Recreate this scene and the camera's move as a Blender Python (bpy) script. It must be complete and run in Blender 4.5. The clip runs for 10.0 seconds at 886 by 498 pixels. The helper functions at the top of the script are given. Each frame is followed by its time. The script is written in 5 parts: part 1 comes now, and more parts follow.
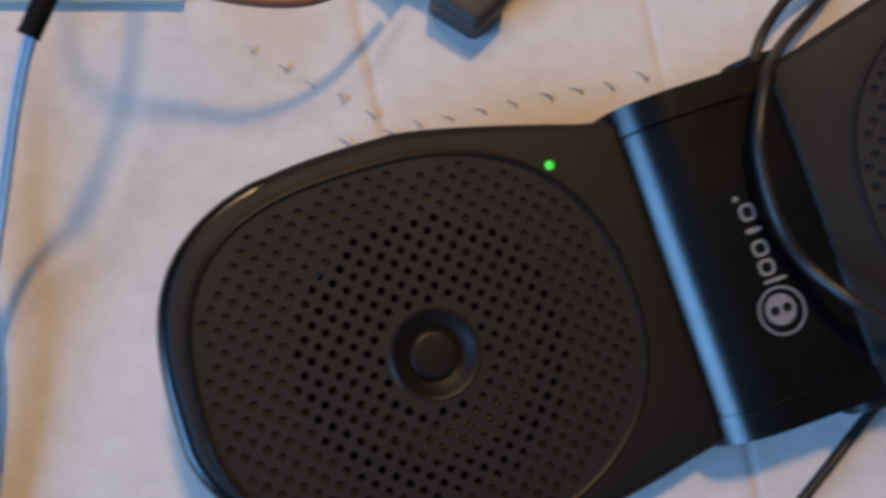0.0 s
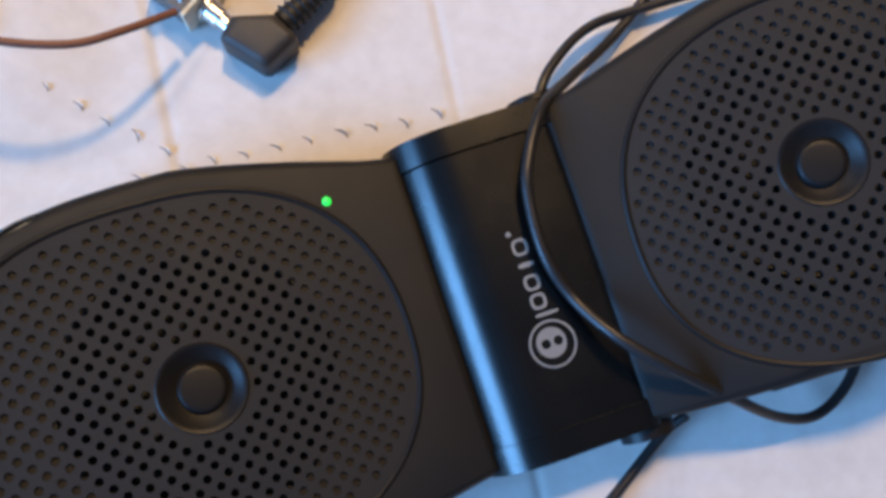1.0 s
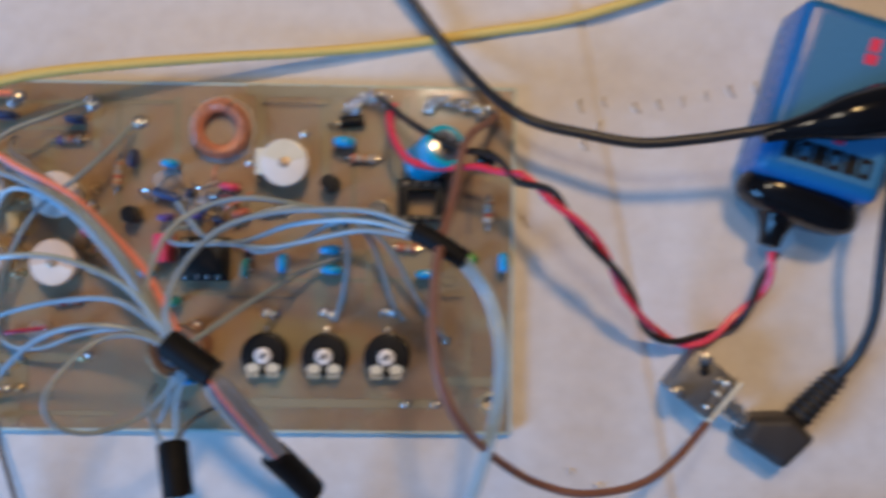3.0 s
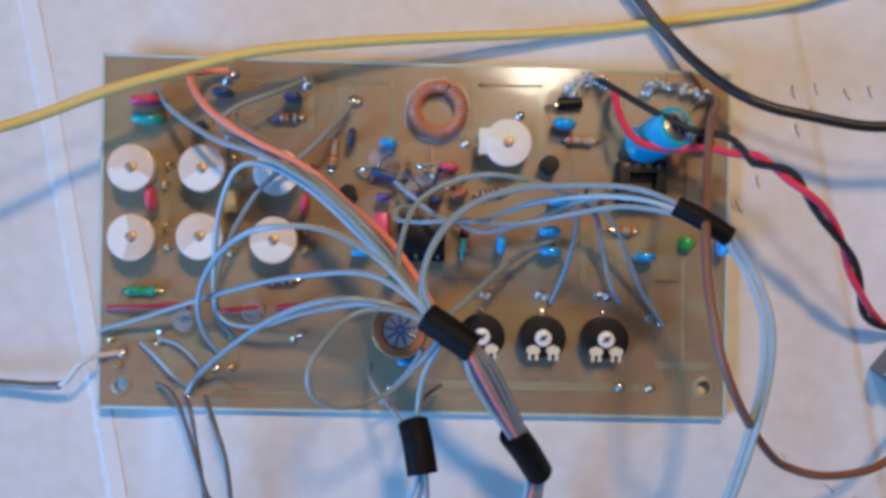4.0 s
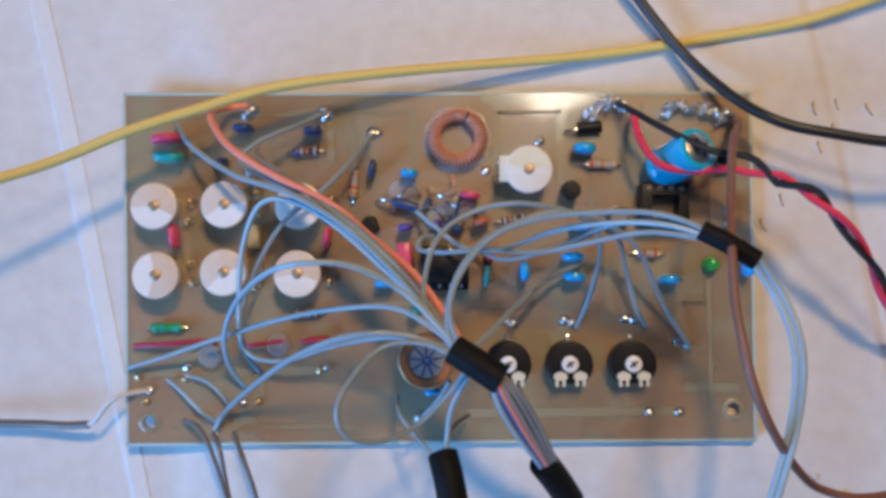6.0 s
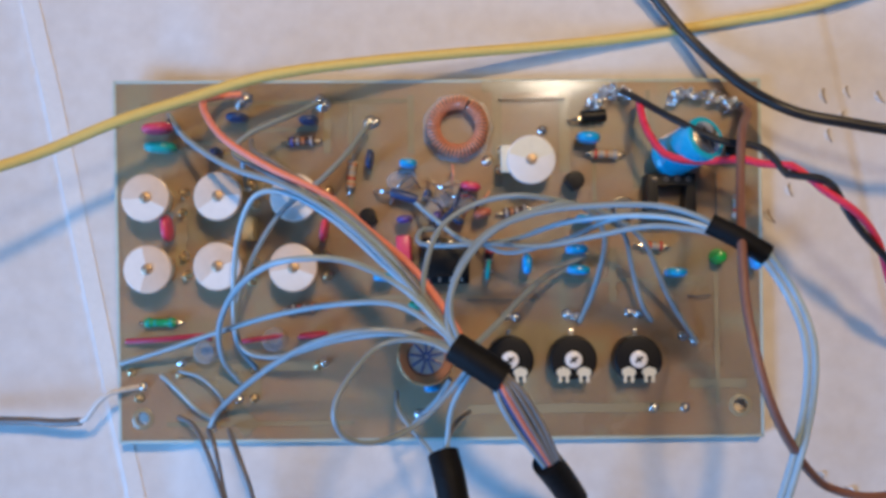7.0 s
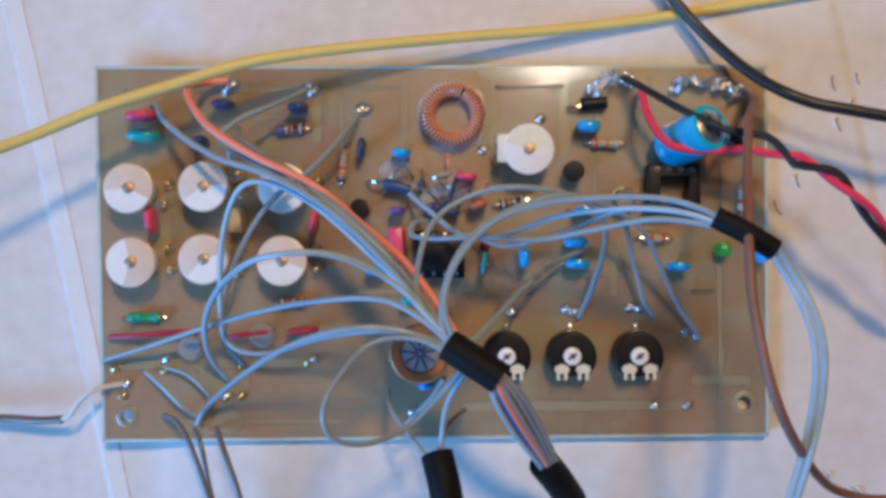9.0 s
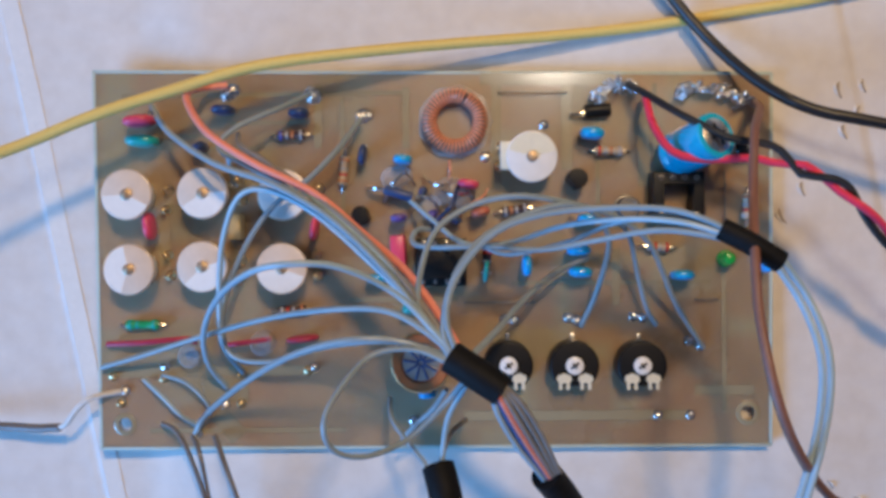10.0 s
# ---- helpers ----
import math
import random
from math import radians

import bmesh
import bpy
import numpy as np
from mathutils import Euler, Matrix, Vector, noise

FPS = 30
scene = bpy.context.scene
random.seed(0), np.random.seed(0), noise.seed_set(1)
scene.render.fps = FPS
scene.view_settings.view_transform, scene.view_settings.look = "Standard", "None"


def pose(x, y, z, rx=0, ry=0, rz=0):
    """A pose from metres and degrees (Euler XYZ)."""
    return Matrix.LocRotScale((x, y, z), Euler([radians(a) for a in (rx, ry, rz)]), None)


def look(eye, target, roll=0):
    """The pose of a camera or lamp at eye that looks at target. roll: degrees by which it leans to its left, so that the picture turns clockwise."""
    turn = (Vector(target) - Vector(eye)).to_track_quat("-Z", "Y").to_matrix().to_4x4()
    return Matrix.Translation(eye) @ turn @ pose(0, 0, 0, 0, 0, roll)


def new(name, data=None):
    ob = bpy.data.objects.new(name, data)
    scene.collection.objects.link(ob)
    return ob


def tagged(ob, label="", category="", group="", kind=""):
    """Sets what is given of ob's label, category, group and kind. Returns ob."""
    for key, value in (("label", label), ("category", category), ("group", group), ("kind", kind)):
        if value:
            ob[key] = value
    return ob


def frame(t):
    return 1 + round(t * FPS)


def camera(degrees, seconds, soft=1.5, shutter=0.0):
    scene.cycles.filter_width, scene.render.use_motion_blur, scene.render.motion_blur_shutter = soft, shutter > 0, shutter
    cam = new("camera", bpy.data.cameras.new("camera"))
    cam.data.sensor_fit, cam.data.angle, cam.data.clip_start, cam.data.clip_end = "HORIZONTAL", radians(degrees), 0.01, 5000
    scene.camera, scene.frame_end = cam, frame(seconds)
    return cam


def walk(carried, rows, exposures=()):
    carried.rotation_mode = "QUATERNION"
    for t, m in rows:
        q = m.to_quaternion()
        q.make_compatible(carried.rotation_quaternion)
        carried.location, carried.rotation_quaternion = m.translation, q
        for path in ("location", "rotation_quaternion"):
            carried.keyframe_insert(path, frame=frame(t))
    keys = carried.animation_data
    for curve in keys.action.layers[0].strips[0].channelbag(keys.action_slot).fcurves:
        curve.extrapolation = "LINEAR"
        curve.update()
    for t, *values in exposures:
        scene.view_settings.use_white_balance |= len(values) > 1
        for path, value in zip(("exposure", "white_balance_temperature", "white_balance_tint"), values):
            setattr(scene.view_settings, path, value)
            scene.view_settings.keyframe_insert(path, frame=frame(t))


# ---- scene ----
cam = camera(51.20, 10.0, soft=3.6, shutter=0.5)
PATH = [
    (0, 0.17259, -0.06562, 0.18579, 4.947, -4.279, -1.244),
    (0.5, 0.19585, -0.06553, 0.18835, 5.670, -4.564, -0.569),
    (1, 0.21320, -0.06365, 0.19281, 6.063, -4.844, -1.343),
    (1.5, 0.20834, -0.03984, 0.20280, 5.900, -2.795, -2.912),
    (2, 0.18381, -0.02299, 0.20813, 6.990, -3.195, -1.854),
    (2.5, 0.15512, 0.00875, 0.21007, 4.628, -0.953, -0.346),
    (3, 0.12449, 0.03865, 0.20621, 0.371, 0.983, 0.320),
    (3.2, 0.10552, 0.03883, 0.20299, 0.134, 0.136, 0.440),
    (4.3, 0.07528, 0.02710, 0.20830, 1.731, 0.753, 1.048),
    (4.5, 0.07567, 0.02587, 0.20990, 1.772, 1.039, 0.862),
    (5, 0.07688, 0.02547, 0.21381, 2.343, 1.421, 0.051),
    (5.5, 0.07537, 0.02994, 0.21029, 2.450, 1.541, -0.492),
    (7, 0.07422, 0.03664, 0.20083, 0.990, 1.456, -0.854),
    (7.5, 0.07515, 0.03687, 0.19921, 0.847, 1.385, -0.875),
    (8, 0.07416, 0.03739, 0.19689, 0.379, 1.026, -0.698),
    (8.5, 0.07434, 0.03814, 0.19585, 0.231, 0.941, -0.698),
    (9, 0.07470, 0.03832, 0.19402, 0.049, 1.300, -0.782),
    (9.5, 0.07393, 0.04042, 0.19314, 0.011, 1.312, -0.692),
    (10, 0.07378, 0.04112, 0.19220, -0.328, 1.120, -0.589),
]
EXPOSURES = [(0.0, -0.55, 7100, 12), (0.5, -0.17, 6550, 10), (1.0, 0.07, 6450, 10), (2.0, -0.17, 6500, 10), (2.5, -0.42, 6300, 10), (3.0, -0.66, 6250, 10), (3.4, -0.62, 6200, 10), (4.5, -0.54, 6200, 10), (10.0, -0.5, 6150, 10)]
walk(cam, [(t, pose(*row)) for t, *row in PATH], EXPOSURES)

# ---- light: a warm lamp overhead, blue daylight from a window at the side ----
sky = bpy.data.worlds.new("sky")
scene.world = sky
sky.use_nodes = True
sky_tex = sky.node_tree.nodes.new("ShaderNodeTexSky")
sky_tex.sky_type, sky_tex.sun_disc = "NISHITA", False
sky_tex.sun_elevation, sky_tex.sun_rotation = radians(28), radians(80)
sky.node_tree.links.new(sky_tex.outputs[0], sky.node_tree.nodes["Background"].inputs[0])
sky.node_tree.nodes["Background"].inputs[1].default_value = 0.1


def area_lamp(name, eye, target, size_x, size_y, watts, colour, shape="RECTANGLE"):
    data = bpy.data.lights.new(name, "AREA")
    data.shape, data.size, data.size_y, data.energy, data.color = shape, size_x, size_y, watts, colour
    lamp = new(name, data)
    lamp.matrix_world = look(eye, target)
    return lamp


area_lamp("ceiling_lamp_light", (0.33, 0.81, 1.42), (0.12, 0.03, 0.0), 0.17, 0.17, 18.6, (1.0, 0.64, 0.29), "DISK")
# a small low bulb beyond the board, mirrored by its lacquer
area_lamp("bulb_light", (0.118, 0.1355, 0.25), (0.112, 0.060, 0.0), 0.036, 0.036, 0.15, (1.0, 0.84, 0.64), "DISK")
area_lamp("window_light", (-1.36, -0.75, 0.80), (0.12, 0.0, 0.0), 0.95, 0.85, 66.0, (0.17, 0.47, 1.0))

MM = 0.001
BOARD_Z = 5.0


# ---- materials ----
def mat(name, colour, rough=0.5, metal=0.0, vary=0.12, grain=900.0, blotch=70.0, bump=0.05, coat=0.0, clear=0.0, glow=0.0, second=None, spec=0.5):
    m = bpy.data.materials.new(name)
    m.use_nodes = True
    nodes, links = m.node_tree.nodes, m.node_tree.links
    bsdf = nodes["Principled BSDF"]
    coord = nodes.new("ShaderNodeTexCoord")
    info = nodes.new("ShaderNodeObjectInfo")
    shift = nodes.new("ShaderNodeVectorMath")
    shift.operation = "ADD"
    links.new(coord.outputs["Object"], shift.inputs[0])
    links.new(info.outputs["Random"], shift.inputs[1])
    fine, large = nodes.new("ShaderNodeTexNoise"), nodes.new("ShaderNodeTexNoise")
    fine.inputs["Scale"].default_value, large.inputs["Scale"].default_value = grain, blotch
    fine.inputs["Detail"].default_value, large.inputs["Detail"].default_value = 3.0, 4.0
    for tex in (fine, large):
        links.new(shift.outputs[0], tex.inputs["Vector"])
    both = nodes.new("ShaderNodeMath")
    both.operation = "ADD"
    links.new(fine.outputs["Fac"], both.inputs[0])
    links.new(large.outputs["Fac"], both.inputs[1])
    ramp = nodes.new("ShaderNodeValToRGB")
    low = [c * (1 - vary) for c in colour]
    high = [min(1.0, c * (1 + vary)) for c in (second or colour)]
    ramp.color_ramp.elements[0].position, ramp.color_ramp.elements[1].position = 0.3, 0.7
    ramp.color_ramp.elements[0].color, ramp.color_ramp.elements[1].color = (*low, 1), (*high, 1)
    half = nodes.new("ShaderNodeMath")
    half.operation = "MULTIPLY"
    half.inputs[1].default_value = 0.5
    links.new(both.outputs[0], half.inputs[0])
    links.new(half.outputs[0], ramp.inputs[0])
    links.new(ramp.outputs[0], bsdf.inputs["Base Color"])
    spread = nodes.new("ShaderNodeMapRange")
    spread.inputs["To Min"].default_value, spread.inputs["To Max"].default_value = max(0.02, rough - 0.08), min(1.0, rough + 0.08)
    links.new(large.outputs["Fac"], spread.inputs["Value"])
    links.new(spread.outputs[0], bsdf.inputs["Roughness"])
    relief = nodes.new("ShaderNodeBump")
    relief.inputs["Strength"].default_value, relief.inputs["Distance"].default_value = bump, 0.0006
    links.new(fine.outputs["Fac"], relief.inputs["Height"])
    links.new(relief.outputs[0], bsdf.inputs["Normal"])
    bsdf.inputs["Metallic"].default_value = metal
    bsdf.inputs["Specular IOR Level"].default_value = spec
    bsdf.inputs["Coat Weight"].default_value = coat
    bsdf.inputs["Coat Roughness"].default_value = 0.12
    bsdf.inputs["Transmission Weight"].default_value = clear
    if glow:
        bsdf.inputs["Emission Color"].default_value = (*colour, 1)
        bsdf.inputs["Emission Strength"].default_value = glow
    return m


CARD = mat("pale_card", (0.72, 0.655, 0.60), 0.72, vary=0.07, grain=260, blotch=13, bump=0.03, second=(0.745, 0.70, 0.665))
CARD_EDGE = mat("card_edge", (0.79, 0.76, 0.73), 0.8, vary=0.05, bump=0.1)
CARD_CUT = mat("card_cut", (0.33, 0.26, 0.20), 0.9, vary=0.2)
CEILING = mat("ceiling_paint", (0.36, 0.35, 0.34), 0.85, vary=0.04, grain=60, blotch=4)
WALL = mat("room_wall", (0.26, 0.25, 0.24), 0.8, vary=0.06, grain=60, blotch=4)
WOOD = mat("table_wood", (0.22, 0.13, 0.07), 0.5, vary=0.25, grain=300, blotch=20)
GREY_PVC = mat("grey_wire", (0.28, 0.345, 0.38), 0.4, vary=0.1, grain=400)
LIGHT_PVC = mat("pale_grey_wire", (0.35, 0.46, 0.525), 0.4, vary=0.1, grain=400)
DARK_PVC = mat("dark_grey_wire", (0.17, 0.15, 0.14), 0.4, vary=0.15, grain=400)
BLUE_PVC = mat("blue_wire", (0.05, 0.12, 0.30), 0.4, vary=0.1)
WARM_PVC = mat("warm_grey_wire", (0.27, 0.245, 0.225), 0.45, vary=0.12, grain=400)
ORANGE_PVC = mat("orange_wire", (0.88, 0.27, 0.18), 0.42, vary=0.10)
RED_PVC = mat("red_wire", (0.85, 0.05, 0.10), 0.3, vary=0.08)
BLACK_PVC = mat("black_wire", (0.018, 0.017, 0.018), 0.4, vary=0.2)
BROWN_PVC = mat("brown_wire", (0.23, 0.105, 0.075), 0.5, vary=0.14)
YELLOW_PVC = mat("yellow_wire", (0.82, 0.61, 0.18), 0.5, vary=0.06)
WHITE_PVC = mat("white_wire", (0.75, 0.72, 0.68), 0.45)
SLEEVE = mat("black_heat_shrink", (0.008, 0.008, 0.009), 0.58, vary=0.25, bump=0.2, spec=0.12)
VINYL = mat("black_vinyl", (0.006, 0.006, 0.007), 0.13, vary=0.2, grain=500, bump=0.03, spec=0.4)
PLUG_RUBBER = mat("plug_rubber", (0.045, 0.040, 0.038), 0.52, vary=0.12, grain=2500, bump=0.1, spec=0.4)
BLACK_PLASTIC = mat("black_plastic", (0.011, 0.010, 0.010), 0.42, vary=0.15, grain=2500, bump=0.08, spec=0.25)
GRILLE = mat("speaker_plastic", (0.0060, 0.0051, 0.0053), 0.69, vary=0.14, grain=3000, bump=0.12, spec=0.56)
HOUSING = mat("housing_plastic", (0.0034, 0.0028, 0.0029), 0.64, vary=0.14, grain=3000, bump=0.03, spec=0.5)
GLOSS_BLACK = mat("gloss_black", (0.0015, 0.0015, 0.0015), 0.27, vary=0.15, grain=1500, bump=0.01, spec=0.55)
RUBBER = mat("soft_black", (0.012, 0.012, 0.013), 0.6, vary=0.2)
PRINT = mat("silver_print", (0.24, 0.235, 0.23), 0.45, vary=0.08)
NICKEL = mat("nickel", (0.78, 0.76, 0.72), 0.27, 1.0, vary=0.12, bump=0.15)
DULL_METAL = mat("dull_steel", (0.20, 0.19, 0.18), 0.45, 0.7, vary=0.25, grain=400, bump=0.06)
SOLDER = mat("solder", (0.90, 0.88, 0.86), 0.27, 1.0, vary=0.15, grain=1500, bump=0.3)
BRASS = mat("brass", (0.92, 0.68, 0.38), 0.3, 1.0, vary=0.15)
COPPER = mat("copper_wire", (0.95, 0.34, 0.18), 0.27, 0.12, vary=0.08, second=(1.0, 0.45, 0.28), coat=0.7)
SCREW = mat("dull_brass", (0.52, 0.38, 0.25), 0.42, 0.6, vary=0.15)
CERAMIC = mat("cream_ceramic", (0.78, 0.63, 0.51), 0.26, vary=0.08, grain=500)
CERAMIC_WHITE = mat("white_ceramic", (0.90, 0.87, 0.84), 0.22, vary=0.06, grain=500)
IVORY = mat("ivory_plastic", (0.80, 0.74, 0.58), 0.4, vary=0.06)
BLUE_CAP = mat("blue_epoxy", (0.015, 0.42, 0.86), 0.3, vary=0.1, coat=0.5)
NAVY_CAP = mat("navy_epoxy", (0.03, 0.06, 0.16), 0.35, vary=0.15)
PINK_CAP = mat("pink_epoxy", (0.78, 0.08, 0.17), 0.35, vary=0.1)
TEAL_CAP = mat("teal_epoxy", (0.02, 0.40, 0.36), 0.3, vary=0.12, coat=0.3)
GREEN_CAP = mat("green_epoxy", (0.02, 0.33, 0.12), 0.3, vary=0.12)
TAN_CAP = mat("tan_epoxy", (0.58, 0.40, 0.17), 0.45, vary=0.1)
PURPLE_CAP = mat("purple_epoxy", (0.14, 0.09, 0.33), 0.35, vary=0.12)
SALMON_CAP = mat("salmon_epoxy", (0.55, 0.16, 0.10), 0.4, vary=0.12)
MAROON_CAP = mat("maroon_lead", (0.46, 0.04, 0.09), 0.4, vary=0.15)
RESIN_BROWN = mat("resistor_dark", (0.07, 0.035, 0.03), 0.35, vary=0.1)
RESIN_TAN = mat("resistor_tan", (0.50, 0.38, 0.26), 0.3, vary=0.1)
BAND_BLUE = mat("band_blue", (0.10, 0.12, 0.45), 0.4)
BAND_GREY = mat("band_grey", (0.40, 0.40, 0.42), 0.4)
BAND_ORANGE = mat("band_orange", (0.50, 0.20, 0.09), 0.4)
BAND_RED = mat("band_red", (0.50, 0.04, 0.03), 0.4)
CLEAR = mat("clear_resin", (0.78, 0.78, 0.82), 0.14, vary=0.03)
CLEAR.node_tree.nodes["Principled BSDF"].inputs["Alpha"].default_value = 0.27
CYAN_SLEEVE = mat("cyan_sleeve", (0.02, 0.50, 0.84), 0.17, vary=0.08, coat=0.6)
BATTERY_BLUE = mat("battery_blue", (0.015, 0.145, 0.36), 0.28, vary=0.06, spec=0.4)
BATTERY_PANEL = mat("battery_panel", (0.06, 0.20, 0.35), 0.35, vary=0.06, spec=0.25)
RED_RUBBER = mat("red_rubber", (0.62, 0.02, 0.03), 0.35, vary=0.08)
COPPER_DISC = mat("copper_disc", (0.50, 0.18, 0.07), 0.35, 0.4, vary=0.12)
GREEN_GLOW = mat("green_glow", (0.03, 0.85, 0.10), 0.3, glow=0.8)
GREEN_LENS = mat("green_lens", (0.02, 0.35, 0.05), 0.25, vary=0.08, coat=0.4)


def board_material():
    """Lacquered laminate: brown where copper shines through from below, greenish along the etched gaps."""
    m = mat("laminate", (0.365, 0.222, 0.125), 0.3, vary=0.22, grain=5200, blotch=30, bump=0.01, second=(0.46, 0.32, 0.195), coat=1.0)
    nodes, links = m.node_tree.nodes, m.node_tree.links
    bsdf = nodes["Principled BSDF"]
    brown = bsdf.inputs["Base Color"].links[0].from_socket
    coord = nodes.new("ShaderNodeTexCoord")
    warp = nodes.new("ShaderNodeTexNoise")
    warp.inputs["Scale"].default_value = 45.0
    cells = nodes.new("ShaderNodeTexVoronoi")
    cells.feature, cells.distance = "F1", "CHEBYCHEV"
    cells.inputs["Scale"].default_value = 62.0
    cells.inputs["Randomness"].default_value = 0.85
    links.new(coord.outputs["Object"], cells.inputs["Vector"])
    links.new(coord.outputs["Object"], warp.inputs["Vector"])
    edge = nodes.new("ShaderNodeMapRange")
    edge.inputs["From Min"].default_value, edge.inputs["From Max"].default_value = 0.40, 0.58
    links.new(cells.outputs["Distance"], edge.inputs["Value"])
    soft = nodes.new("ShaderNodeMath")
    soft.operation = "MULTIPLY"
    links.new(edge.outputs[0], soft.inputs[0])
    links.new(warp.outputs["Fac"], soft.inputs[1])
    mix = nodes.new("ShaderNodeMix")
    mix.data_type = "RGBA"
    links.new(soft.outputs[0], mix.inputs[0])
    # broad red-brown and olive fields, as the copper below lies
    field = nodes.new("ShaderNodeTexNoise")
    field.inputs["Scale"].default_value, field.inputs["Detail"].default_value, field.inputs["Distortion"].default_value = 24.0, 2.0, 0.6
    links.new(coord.outputs["Object"], field.inputs["Vector"])
    share = nodes.new("ShaderNodeMapRange")
    share.inputs["From Min"].default_value, share.inputs["From Max"].default_value = 0.42, 0.60
    share.inputs["To Max"].default_value = 0.3
    links.new(field.outputs["Fac"], share.inputs["Value"])
    olive = nodes.new("ShaderNodeMix")
    olive.data_type = "RGBA"
    links.new(share.outputs[0], olive.inputs[0])
    links.new(brown, olive.inputs[6])
    olive.inputs[7].default_value = (0.30, 0.255, 0.145, 1)
    links.new(olive.outputs[2], mix.inputs[6])
    mix.inputs[7].default_value = (0.37, 0.35, 0.22, 1)
    links.new(mix.outputs[2], bsdf.inputs["Base Color"])
    # a brushed-on lacquer, smooth in some patches and dull in others, and slightly wavy
    sheen = nodes.new("ShaderNodeMapRange")
    sheen.inputs["From Min"].default_value, sheen.inputs["From Max"].default_value = 0.35, 0.65
    sheen.inputs["To Min"].default_value, sheen.inputs["To Max"].default_value = 0.05, 0.14
    links.new(warp.outputs["Fac"], sheen.inputs["Value"])
    links.new(sheen.outputs[0], bsdf.inputs["Coat Roughness"])
    wave = nodes.new("ShaderNodeBump")
    wave.inputs["Strength"].default_value, wave.inputs["Distance"].default_value = 0.15, 0.002
    links.new(warp.outputs["Fac"], wave.inputs["Height"])
    links.new(wave.outputs[0], bsdf.inputs["Coat Normal"])
    # light spreads sideways in the glass laminate
    bsdf.inputs["Subsurface Weight"].default_value = 0.75
    bsdf.inputs["Subsurface Radius"].default_value = (1.0, 0.85, 0.7)
    bsdf.inputs["Subsurface Scale"].default_value = 0.005
    return m


LAMINATE = board_material()
LAMINATE_EDGE = mat("laminate_edge", (0.50, 0.58, 0.52), 0.55, vary=0.1)
LAMINATE_GREEN = mat("laminate_bare", (0.345, 0.285, 0.17), 0.25, vary=0.14, grain=5200, coat=1.0)


# ---- mesh helpers; sizes in millimetres ----
PLACE = {}


def thing(name, x, y, z, label, category, group="", kind=""):
    ob = new(name)
    ob.empty_display_size = 0.005
    ob.location = (x * MM, y * MM, z * MM)
    PLACE[ob] = Matrix.Translation((x, y, z))
    return tagged(ob, label, category, group, kind)


def finish(bm, material, smooth=True):
    me = bpy.data.meshes.new("mesh")
    for v in bm.verts:
        v.co *= MM
    bm.to_mesh(me)
    bm.free()
    me.materials.append(material)
    if smooth:
        me.shade_smooth()
        me.set_sharp_from_angle(angle=radians(38))
    return me


def part(name, shape, material, parent, label="", at=None, smooth=True):
    """Links a shape as one mesh under a thing or part. Without `at` the shape is given in the world; with it, round the part's own origin."""
    base = PLACE[parent]
    if isinstance(shape, bmesh.types.BMesh):
        if at is None:
            bmesh.ops.transform(shape, matrix=base.inverted(), verts=shape.verts)
        shape = finish(shape, material, smooth)
    ob = new(name, shape)
    ob.parent = parent
    if at is not None:
        local = base.inverted() @ at
        PLACE[ob] = at
        ob.matrix_basis = Matrix.Translation(local.translation * MM) @ local.to_3x3().to_4x4()
    else:
        PLACE[ob] = base
    if label:
        ob["label"] = label
    return ob


def spot(x, y, z=0.0, turn=0.0):
    return Matrix.Translation((x, y, z)) @ Matrix.Rotation(radians(turn), 4, "Z")


def box(sx, sy, sz, bevel=0.0, x=0.0, y=0.0, z=0.0, turn=0.0, into=None, segments=2):
    """A bevelled box whose base centre lies at x, y, z."""
    bm = bmesh.new()
    bmesh.ops.create_cube(bm, size=1)
    for v in bm.verts:
        v.co = Vector((v.co.x * sx, v.co.y * sy, (v.co.z + 0.5) * sz))
    if bevel:
        bmesh.ops.bevel(bm, geom=bm.edges[:], offset=bevel, segments=segments, affect="EDGES", profile=0.5)
    bmesh.ops.transform(bm, matrix=spot(x, y, z, turn), verts=bm.verts)
    return join(into, bm)


def join(into, bm):
    if into is None:
        return bm
    me = bpy.data.meshes.new("join")
    bm.to_mesh(me)
    bm.free()
    into.from_mesh(me)
    bpy.data.meshes.remove(me)
    return into


def lathe(profile, sides=24, matrix=None, into=None):
    """Turns (radius, height) pairs round z."""
    bm = bmesh.new()
    rings = []
    for r, z in profile:
        if r < 1e-6:
            rings.append([bm.verts.new((0, 0, z))])
        else:
            rings.append([bm.verts.new((r * math.cos(2 * math.pi * i / sides), r * math.sin(2 * math.pi * i / sides), z)) for i in range(sides)])
    for a, b in zip(rings, rings[1:]):
        for i in range(sides):
            j = (i + 1) % sides
            loop = [a[i % len(a)], a[j % len(a)], b[j % len(b)], b[i % len(b)]]
            clean = []
            for v in loop:
                if v not in clean:
                    clean.append(v)
            if len(clean) > 2:
                bm.faces.new(clean)
    if matrix is not None:
        bmesh.ops.transform(bm, matrix=matrix, verts=bm.verts)
    return join(into, bm)


